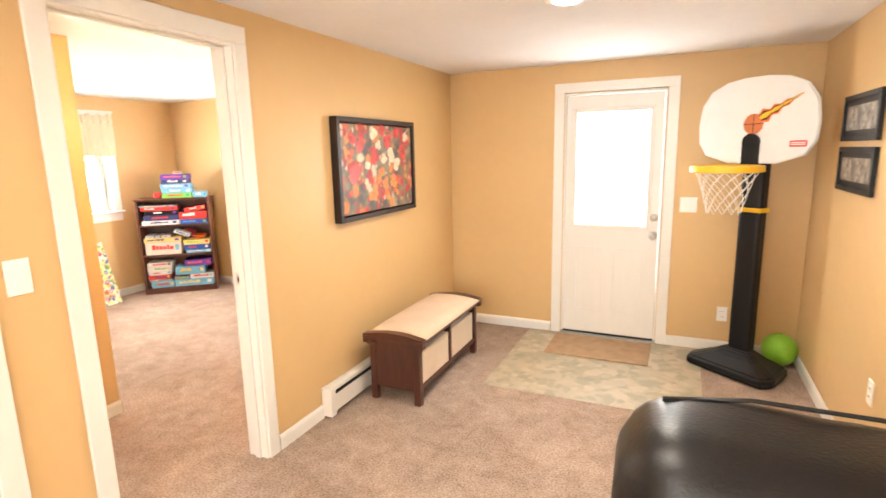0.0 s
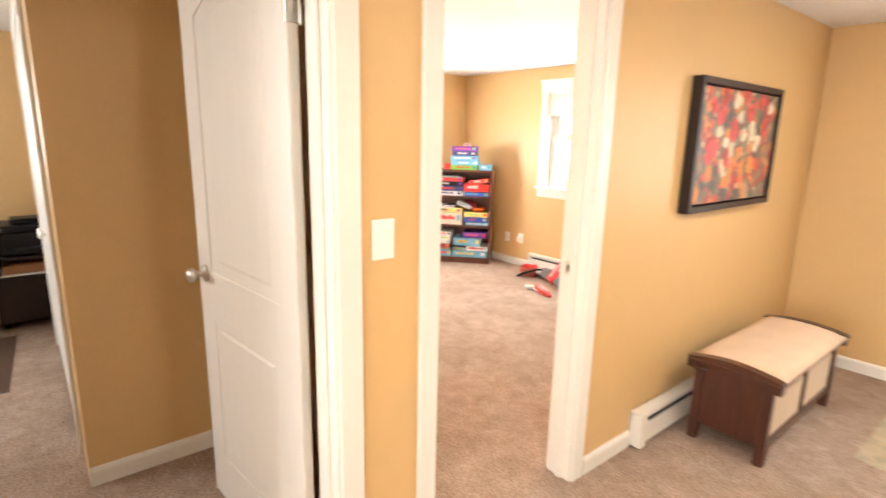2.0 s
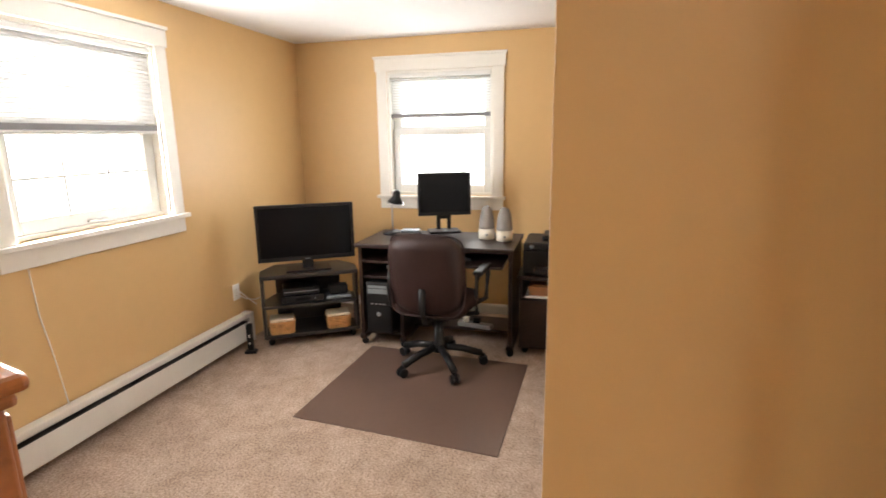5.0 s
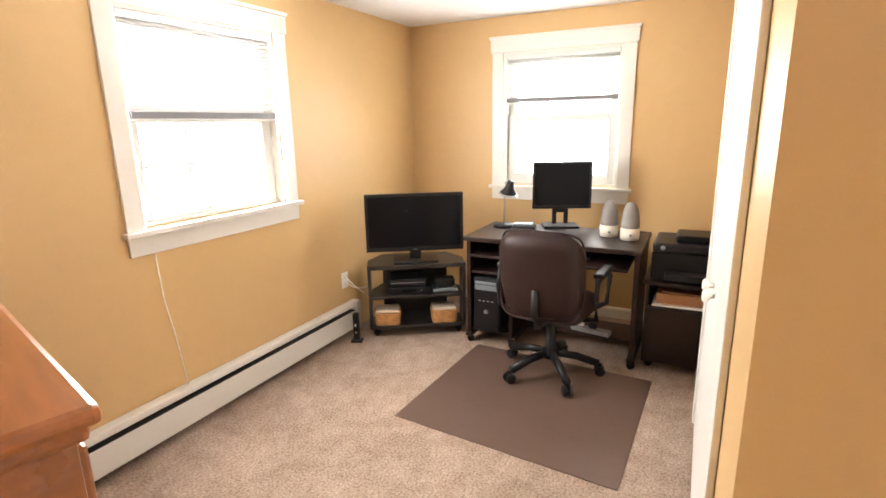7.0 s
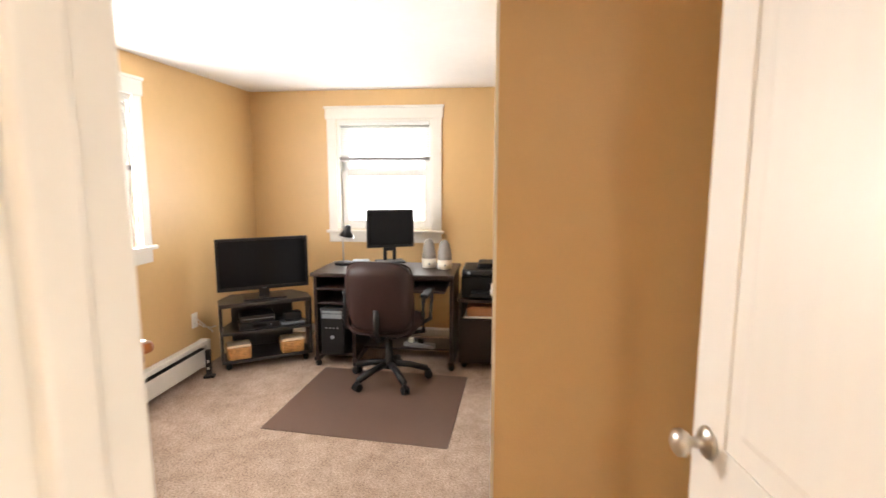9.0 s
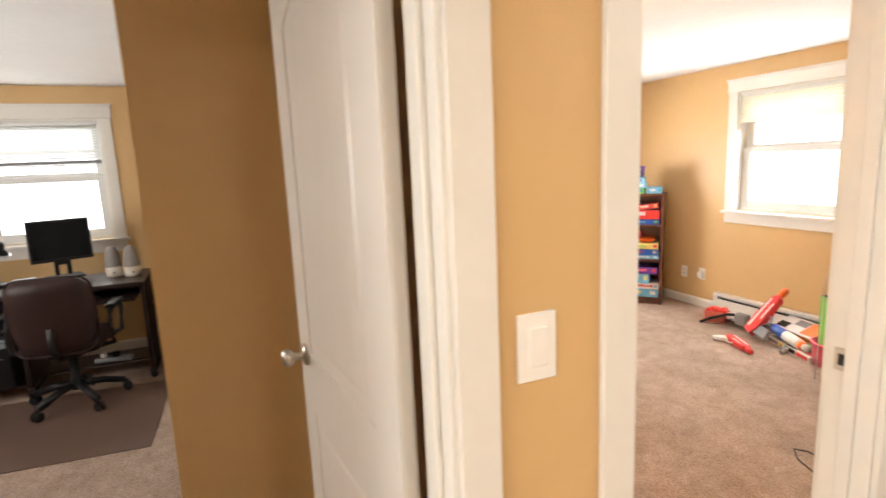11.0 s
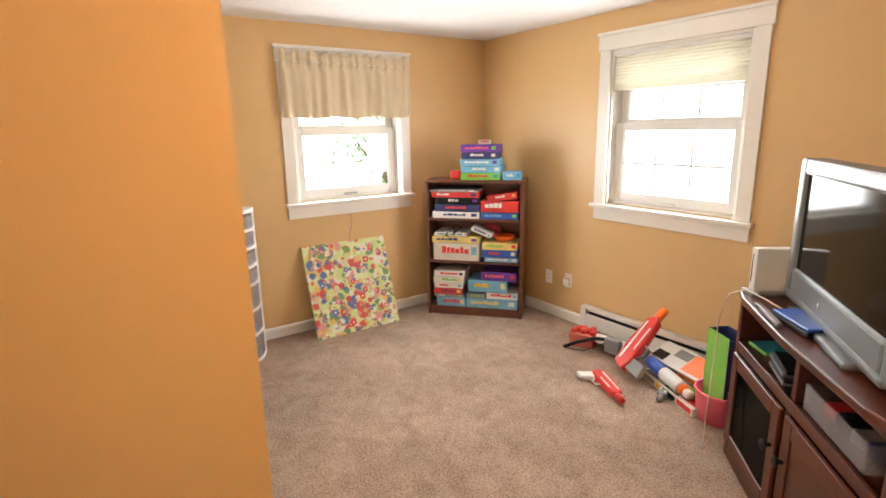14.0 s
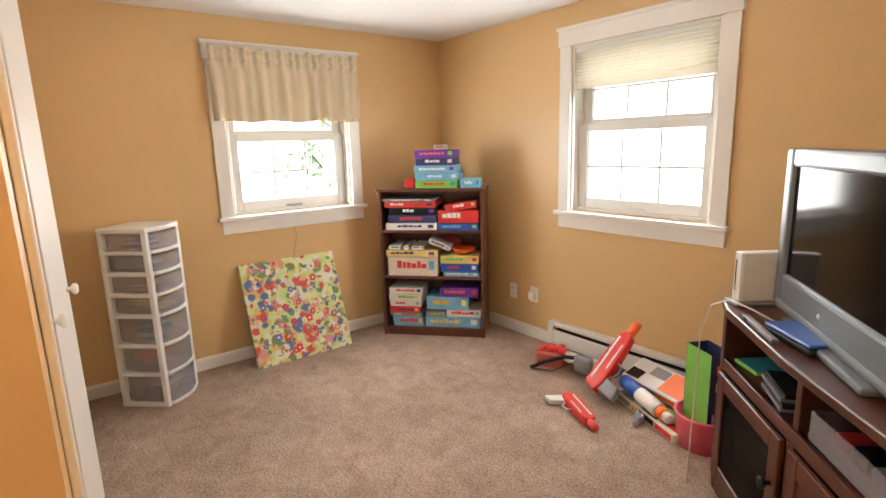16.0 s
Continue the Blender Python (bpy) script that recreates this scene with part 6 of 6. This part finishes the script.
def monitor():
    root = thing("computer_monitor", "black square computer monitor, off, on the desk", "monitor", pose(-5.0, 0.17, 0.7605, 0, 0, 113))
    w, z0, z1 = 0.40, 0.135, 0.455
    b = 0.016
    boxes("bezel", [((0, 0, z0), (b, 0.03, z1)), ((w - b, 0, z0), (w, 0.03, z1)), ((b, 0, z1 - b), (w - b, 0.03, z1)), ((b, 0, z0), (w - b, 0.03, z0 + 0.024))], M_BLACK, root, 0.003)
    box("screen", (b - 0.001, 0.004, z0 + 0.022), (w - b + 0.001, 0.02, z1 - b + 0.001), M_SCREEN, root, 0)
    box("back_shell", (0.04, 0.028, z0 + 0.03), (w - 0.04, 0.06, z1 - 0.05), M_BLACK, root, 0.012)
    boxes("neck", [((w / 2 - 0.055, 0.05, 0.02), (w / 2 - 0.025, 0.075, z0 + 0.12)), ((w / 2 + 0.025, 0.05, 0.02), (w / 2 + 0.055, 0.075, z0 + 0.12)), ((w / 2 - 0.03, 0.05, 0.1), (w / 2 + 0.03, 0.07, 0.22))], M_BLACK, root, 0.005)
    box("foot", (w / 2 - 0.12, -0.04, 0), (w / 2 + 0.12, 0.13, 0.018), M_BLACK, root, 0.006)
    boxes("badge", [((w / 2 - 0.015, -0.0006, z1 - 0.011), (w / 2 + 0.015, 0.0005, z1 - 0.006))], M_SILVER, root, 0)


monitor()


def speaker(x, y):
    root = thing("desk_speaker", "grey and cream egg-shaped desk speaker", "speaker", pose(x, y, 0.7605, 0, 0, 100), "desk speakers")
    bm = bmesh.new()
    prof = [(0.055, 0), (0.058, 0.03), (0.056, 0.075)]
    add_lathe(bm, prof, 24)
    finish("base", bm, M_CREAMPL, root, None, True)
    bm = bmesh.new()
    add_lathe(bm, [(0.056, 0.06), (0.055, 0.10), (0.05, 0.15), (0.04, 0.195), (0.026, 0.222), (0.006, 0.23)], 24)
    for v in bm.verts:
        v.co.y += (v.co.z - 0.06) * 0.14
    tagged(finish("grille", bm, M_CLOTHGREY, root, None, True), "grey cloth grille")
    lathe("dial", [(0.008, 0), (0.008, 0.006), (0.004, 0.008)], M_SILVER, root, pose(0, -0.056, 0.035, 90))


M_CREAMPL = material("cream_plastic", (0.60, 0.55, 0.47), 0.4, 0, 0.04, 8)
M_CLOTHGREY = material("grey_grille_cloth", (0.24, 0.22, 0.21), 0.85, 0, 0.08, 20, 0.5, 500)
speaker(-4.93, 0.70), speaker(-4.87, 0.835)


def desk_lamp():
    root = thing("desk_lamp", "black and chrome gooseneck desk lamp", "desk lamp", pose(-4.98, -0.03, 0.7605))
    lathe("foot", [(0.075, 0), (0.078, 0.015), (0.06, 0.024), (0.012, 0.03)], M_BLACK, root)
    tube("stem", [(0, 0, 0.02), (0, 0, 0.15), (0.0, 0.0, 0.27), (0.004, 0.01, 0.315), (0.015, 0.03, 0.325)], 0.006, M_STEEL, root)
    bm = bmesh.new()
    add_lathe(bm, [(0.018, 0.10), (0.025, 0.085), (0.03, 0.05), (0.066, 0.0), (0.062, 0.0), (0.026, 0.048)], 24, pose(0.02, 0.035, 0.235, -14, 8, 0))
    tagged(finish("shade", bm, M_BLACK, root, None, True), "black metal shade")
    bm = bmesh.new()
    add_lathe(bm, [(0.0665, 0.0), (0.0675, 0.005), (0.064, 0.010)], 24, pose(0.02, 0.035, 0.235, -14, 8, 0))
    finish("band", bm, M_STEEL, root, None, True)


desk_lamp()
loose("desk_phone", "silver phone charger base on the desk", "phone base", pose(-4.90, 0.14, 0.7605, 0, 0, 100), [("base", (-0.08, -0.05, 0), (0.08, 0.06, 0.035), M_BLACK, 0.012), ("cover", (-0.07, -0.04, 0.035), (0.07, 0.05, 0.052), M_SILVER, 0.012)])
loose("keyboard", "black computer keyboard on the pull-out tray", "keyboard", pose(-4.74, 0.42, 0.6435, 0, 0, 90), [("body", (-0.18, -0.06, 0), (0.22, 0.07, 0.018), M_BLACK, 0.005)] + [("key_row", (-0.17, -0.05 + 0.024 * i, 0.018), (0.21, -0.032 + 0.024 * i, 0.024), M_BLACK, 0.003) for i in range(5)])
loose("cable_heap", "grey cables and power strip under the desk", "power strip", pose(-4.86, 0.62, 0.109, 0, 0, 80), [("strip", (-0.12, -0.03, 0), (0.14, 0.03, 0.035), M_GREY, 0.008), ("plug", (-0.08, -0.02, 0.035), (-0.04, 0.02, 0.07), M_CARD, 0.006), ("plug", (0.0, -0.02, 0.035), (0.05, 0.02, 0.075), M_BLACK, 0.006)])


def office_chair():
    root = thing("office_chair", "brown leather office chair with black arms", "office chair", pose(-4.40, 0.48, 0.004, 0, 0, 86))
    # local: +y is the way it faces (the desk), +x to its right... back at -y
    bm = bmesh.new()
    add_lathe(bm, [(0.045, 0.10), (0.05, 0.14), (0.03, 0.17), (0.028, 0.40)], 16)
    finish("column", bm, M_BLACK, root, None, True)
    for i in range(5):
        a = math.radians(72 * i + 20)
        c, s = math.cos(a), math.sin(a)
        leg = new("leg")
        bpy.data.objects.remove(leg)
        bm = bmesh.new()
        pts = [(0.03 * c, 0.03 * s, 0.13), (0.15 * c, 0.15 * s, 0.115), (0.28 * c, 0.28 * s, 0.075)]
        add_tube(bm, pts, 0.024, 8)
        finish("leg", bm, M_BLACK, root, None, True)
        bm = bmesh.new()
        for o in (-0.018, 0.018):
            add_lathe(bm, [(0.02, -0.011), (0.03, -0.007), (0.03, 0.007), (0.02, 0.011)], 14, pose(0.29 * c - s * o, 0.29 * s + c * o, 0.03, 90, 0, math.degrees(a)))
        add_box(bm, (0.29 * c - 0.012, 0.29 * s - 0.012, 0.03), (0.29 * c + 0.012, 0.29 * s + 0.012, 0.075), 0.004)
        finish("caster", bm, M_BLACK, root)

    def cushion(name, w, h, t, m, mat, curve=0.0):
        bm = bmesh.new()
        n = 12
        for side in (-1, 1):
            g = []
            for i in range(n + 1):
                row = []
                for j in range(n + 1):
                    u, v = 2 * i / n - 1, 2 * j / n - 1
                    k = 1 - 0.10 * (abs(u) ** 3) * (abs(v) ** 3) * 2
                    p = (max(0, (1 - u ** 6) * (1 - v ** 6))) ** 0.4
                    row.append(bm.verts.new((u * w / 2 * k, side * t / 2 * p + curve * u * u, v * h / 2 * k)))
                g.append(row)
            for i in range(n):
                for j in range(n):
                    f = (g[i][j], g[i + 1][j], g[i + 1][j + 1], g[i][j + 1])
                    bm.faces.new(f if side < 0 else f[::-1])
        bmesh.ops.remove_doubles(bm, verts=bm.verts, dist=1e-5)
        return finish(name, bm, mat, root, m, True)
    cushion("backrest", 0.49, 0.52, 0.11, pose(0, -0.245, 0.665, 9, 0, 0), M_BROWNLEATHER, 0.045)
    cushion("seat", 0.50, 0.48, 0.11, pose(0, 0.0, 0.44, 90, 0, 0), M_BROWNLEATHER)
    tube("piping", [(0.235 * math.copysign(abs(math.cos(a)) ** 0.35, math.cos(a)), -0.245 + 0.045 * math.cos(a) ** 2, 0.665 + 0.25 * math.copysign(abs(math.sin(a)) ** 0.35, math.sin(a))) for a in (2 * math.pi * (i + 0.5) / 40 for i in range(40))], 0.006, M_BROWNLEATHER, root, pose(0, -0.0, 0, 0, 0, 0), 6, True)
    for s in (-1, 1):
        x = s * 0.285
        tube("arm", [(s * 0.20, -0.08, 0.40), (x, -0.10, 0.42), (x, -0.13, 0.55), (x, -0.10, 0.645), (x, 0.14, 0.65), (x, 0.17, 0.60), (x, 0.12, 0.45), (s * 0.20, 0.10, 0.40)], 0.017, M_BLACK, root)
        box("arm_pad", (x - 0.03, -0.10, 0.648), (x + 0.03, 0.15, 0.678), M_BLACK, root, 0.012)
    box("mechanism", (-0.10, -0.14, 0.355), (0.10, 0.12, 0.39), M_BLACK, root, 0.01)
    tube("back_bar", [(0, -0.1, 0.37), (0, -0.24, 0.38), (0, -0.29, 0.46), (0, -0.285, 0.60)], 0.022, M_BLACK, root)


office_chair()


def tv_cart():
    root = thing("tv_cart", "black TV cart with shelves on casters", "tv stand", pose(-4.385, -0.815, 0, 0, 0, 122.3))
    w, d, h = 0.69, 0.36, 0.53
    pl = [(0.0, 0.0), (w, 0.0), (w, 0.18), (w - 0.10, d), (0.10, d), (0.0, 0.18)]
    prism("top", pl, h - 0.03, h, M_BLACKWOOD, root, None, 0.004)
    prism("shelf", [(x * 0.97 + 0.01, y) for x, y in pl], 0.285, 0.305, M_BLACKWOOD, root, None, 0.003)
    prism("bottom_shelf", [(x * 0.97 + 0.01, y) for x, y in pl], 0.06, 0.085, M_BLACKWOOD, root, None, 0.003)
    boxes("upright", [((0.0, 0.01, 0.06), (0.022, 0.18, h - 0.03)), ((w - 0.022, 0.01, 0.06), (w, 0.18, h - 0.03))], M_BLACKWOOD, root)
    box("back", (0.10, d - 0.02, 0.085), (w - 0.10, d - 0.008, h - 0.03), M_BLACKWOOD, root)
    for x in (0.05, w - 0.05):
        for y in (0.05, 0.16):
            bm = bmesh.new()
            caster(bm, x, y, 0.024)
            finish("caster", bm, M_BLACK, root)


M_BLACKWOOD = material("black_stained_wood", (0.014, 0.012, 0.012), 0.4, 0, 0.3, 5, 0.1, 60, 0.1, stretch=(0.15, 1, 1))
tv_cart()
CART = pose(-4.385, -0.815, 0, 0, 0, 122.3)


def office_tv():
    root = thing("television", "black flat television, switched off, on the cart", "television", CART @ pose(0.0, 0.10, 0.5305))
    w, z0, z1, b = 0.69, 0.075, 0.485, 0.02
    boxes("bezel", [((0, 0, z0), (b, 0.035, z1)), ((w - b, 0, z0), (w, 0.035, z1)), ((b, 0, z1 - b), (w - b, 0.035, z1)), ((b, 0, z0), (w - b, 0.035, z0 + 0.03))], M_BLACK, root, 0.004)
    box("screen", (b - 0.001, 0.005, z0 + 0.028), (w - b + 0.001, 0.02, z1 - b + 0.001), M_SCREEN, root, 0)
    box("back_shell", (0.06, 0.034, z0 + 0.04), (w - 0.06, 0.075, z1 - 0.06), M_BLACK, root, 0.015)
    box("neck", (w / 2 - 0.04, 0.02, 0.01), (w / 2 + 0.04, 0.05, z0 + 0.03), M_BLACK, root, 0.006)
    box("foot", (w / 2 - 0.16, -0.06, 0), (w / 2 + 0.16, 0.12, 0.014), M_BLACK, root, 0.006)
    boxes("badge", [((w / 2 - 0.018, -0.0008, z0 + 0.01), (w / 2 + 0.018, 0.0005, z0 + 0.016))], M_SILVER, root, 0)


office_tv()


def wicker_basket(m):
    root = thing("wicker_basket", "honey wicker basket with cream lining on the cart", "basket", m, "baskets on the cart")
    w, d, h = 0.16, 0.14, 0.10
    bm = bmesh.new()
    for k in range(7):
        z = 0.007 + k * 0.0135
        g = 0.004 * k / 6 * 2
        pts = []
        n = 44
        for i in range(n):
            a = 2 * math.pi * i / n
            x = (w / 2 + g) * math.copysign(abs(math.cos(a)) ** 0.35, math.cos(a))
            y = (d / 2 + g) * math.copysign(abs(math.sin(a)) ** 0.35, math.sin(a))
            o = 0.0022 * (1 if (i // 2 + k) % 2 else -1)
            pts.append((x + o * math.cos(a), y + o * math.sin(a), z))
        add_tube(bm, pts, 0.0072, 6, True)
    finish("weave", bm, M_WICKER, root, None, True)
    box("lining", (-w / 2 - 0.004, -d / 2 - 0.004, 0.094), (w / 2 + 0.004, d / 2 + 0.004, 0.112), M_LINEN, root, 0.007)
    box("bottom", (-w / 2 + 0.004, -d / 2 + 0.004, 0.0), (w / 2 - 0.004, d / 2 - 0.004, 0.09), M_PAPER, root, 0.004)


wicker_basket(CART @ pose(0.13, 0.085, 0.0855)), wicker_basket(CART @ pose(0.535, 0.085, 0.0855))
loose("cable_box", "black cable box on the cart's shelf", "electronics", CART @ pose(0.14, 0.04, 0.3055), [("body", (0, 0, 0), (0.30, 0.20, 0.05), M_BLACK, 0.004), ("display", (0.10, -0.001, 0.015), (0.20, 0.001, 0.035), M_SCREEN, 0), ("button", (0.23, -0.003, 0.02), (0.24, 0.001, 0.03), M_SILVER, 0.001)])
loose("game_console", "black game console on the cable box", "console", CART @ pose(0.15, 0.06, 0.356), [("body", (0, 0, 0), (0.26, 0.18, 0.055), M_BLACK, 0.01), ("strip", (0.01, -0.001, 0.024), (0.25, 0.001, 0.03), M_GREY, 0)])
loose("router", "grey router leaning on the cart's shelf", "electronics", CART @ pose(0.46, 0.05, 0.3055), [("body", (0, 0, 0), (0.18, 0.12, 0.022), M_SILVER, 0.006), ("cover", (0.02, 0.01, 0.022), (0.16, 0.10, 0.10), M_BLACK, 0.02)])
loose("charging_dock", "black controller dock on the carpet", "electronics", pose(-4.30, -0.87, 0.0, 0, 0, 110), [("base", (-0.04, -0.03, 0), (0.04, 0.03, 0.02), M_BLACK, 0.006), ("tower", (-0.02, -0.02, 0.02), (0.02, 0.02, 0.215), M_BLACK, 0.008), ("light", (-0.006, -0.0215, 0.12), (0.006, -0.0195, 0.14), M_WHITE, 0), ("light", (-0.006, -0.0215, 0.07), (0.006, -0.0195, 0.085), M_WHITE, 0)])
for _p in ([(-4.42, OY0 + 0.012, 0.385), (-4.46, OY0 + 0.05, 0.34), (-4.55, OY0 + 0.06, 0.31), (-4.62, OY0 + 0.05, 0.30)], [(-4.42, OY0 + 0.012, 0.42), (-4.45, OY0 + 0.06, 0.36), (-4.50, OY0 + 0.09, 0.30), (-4.56, OY0 + 0.06, 0.27)]):
    tagged(tube("power_cord", _p, 0.004, M_PLATE, None, None, 6), "pale power cord running from the outlet", "cable")
tagged(tube("blind_cord", [(-3.02, OY0 + 0.012, 0.92), (-3.03, OY0 + 0.012, 0.7), (-3.06, OY0 + 0.014, 0.5), (-3.08, OY0 + 0.03, 0.22)], 0.003, M_PLATE, None, None, 6), "thin cream blind cord on the wall", "cord")


def printer_cabinet():
    root = thing("printer_cabinet", "espresso wooden cabinet with open shelf on casters", "cabinet", pose(-4.69, 0.965, 0, 0, 0, 90))
    w, d, h = 0.455, 0.42, 0.56
    prism("top", [(-0.015, d), (-0.015, 0), (0.08, -0.02), (w / 2, -0.03), (w - 0.08, -0.02), (w + 0.015, 0), (w + 0.015, d)], h - 0.025, h, M_ESPRESSO, root, None, 0.005)
    for x in (0, w - 0.02):
        box("side", (x, 0.0, 0.05), (x + 0.02, d, h - 0.025), M_ESPRESSO, root)
    boxes("shelf", [((0.02, 0.01, 0.395), (w - 0.02, d - 0.01, 0.41)), ((0.02, 0.01, 0.05), (w - 0.02, d - 0.01, 0.07)), ((0.02, d - 0.02, 0.07), (w - 0.02, d - 0.01, h - 0.025))], M_ESPRESSO, root)
    box("door", (0.004, -0.016, 0.055), (w - 0.004, 0.002, 0.40), M_ESPRESSO, root)
    for x in (0.04, w - 0.04):
        for y in (0.05, d - 0.05):
            bm = bmesh.new()
            caster(bm, x, y, 0.024)
            finish("caster", bm, M_BLACK, root)


printer_cabinet()
CABT = pose(-4.69, 0.965, 0, 0, 0, 90)
loose("paper_stack", "brown envelopes and white paper on the shelf", "papers", CABT @ pose(0.04, 0.0, 0.4105), [("sheet", (0, -0.005, 0), (0.37, 0.24, 0.012), M_WHITE, 0.001), ("envelope", (0.02, 0.015, 0.012), (0.33, 0.24, 0.075), M_PAPER, 0.003), ("envelope", (0.05, 0.03, 0.075), (0.31, 0.24, 0.085), M_PAPER, 0.002)])


def printer():
    root = thing("printer", "black multifunction printer on the cabinet", "printer", CABT @ pose(0.015, 0.015, 0.5605))
    box("body", (0, 0.02, 0.0), (0.43, 0.36, 0.17), M_BLACK, root, 0.012)
    box("scanner_lid", (0.004, 0.0, 0.172), (0.426, 0.36, 0.225), M_BLACK, root, 0.014)
    box("feeder", (0.12, 0.06, 0.225), (0.40, 0.30, 0.262), M_BLACK, root, 0.014)
    box("feeder_tray", (0.16, 0.04, 0.262), (0.40, 0.22, 0.27), M_BLACK, root, 0.003)
    box("paper_tray", (0.08, -0.06, 0.02), (0.35, 0.10, 0.06), M_BLACK, root, 0.008)
    o = box("control_panel", (0.30, -0.012, 0.09), (0.42, 0.03, 0.165), M_GREY, root, 0.008)
    box("display", (0.335, -0.0135, 0.11), (0.395, -0.0115, 0.15), M_SILVER, root, 0)
    lathe("emblem", [(0.014, 0), (0.014, 0.0015)], M_SILVER, root, pose(0.06, -0.0005, 0.198, 90))


printer()


def dresser():
    root = thing("dresser", "honey-red cherry chest of drawers", "dresser", pose(-2.055, -0.222, 0, 0, 0, -15))
    w, d, h = 0.65, 0.72, 1.12
    box("top", (-0.03, -0.02, h - 0.03), (w, d + 0.03, h), M_DRESSER, root, 0.012)
    box("top_moulding", (-0.015, -0.01, h - 0.055), (w - 0.005, d + 0.015, h - 0.03), M_DRESSER, root, 0.01)
    box("carcass", (0.0, 0.0, 0.07), (w - 0.01, d, h - 0.055), M_DRESSER, root, 0.006)
    box("plinth", (0.01, 0.01, 0.0), (w - 0.02, d - 0.02, 0.07), M_DRESSER, root, 0.004)
    for i in range(4):
        z = 0.09 + i * 0.242
        o = box("drawer_front", (-0.016, 0.03, z), (0.002, d - 0.03, z + 0.222), M_DRESSER, root, 0.006)
        for y in (0.2, 0.52):
            bm = bmesh.new()
            add_lathe(bm, [(0.008, 0), (0.008, 0.012), (0.017, 0.018), (0.014, 0.028)], 14, pose(-0.016, y, z + 0.11, 0, -90, 0))
            finish("knob", bm, M_NICKEL, o, None, True)


dresser()
plate("wall_jack", "round white wall jack above the heater", "outlet", pose(-2.45, OY0, 0.34, 0, 0, 180), 0.07, 0.07)
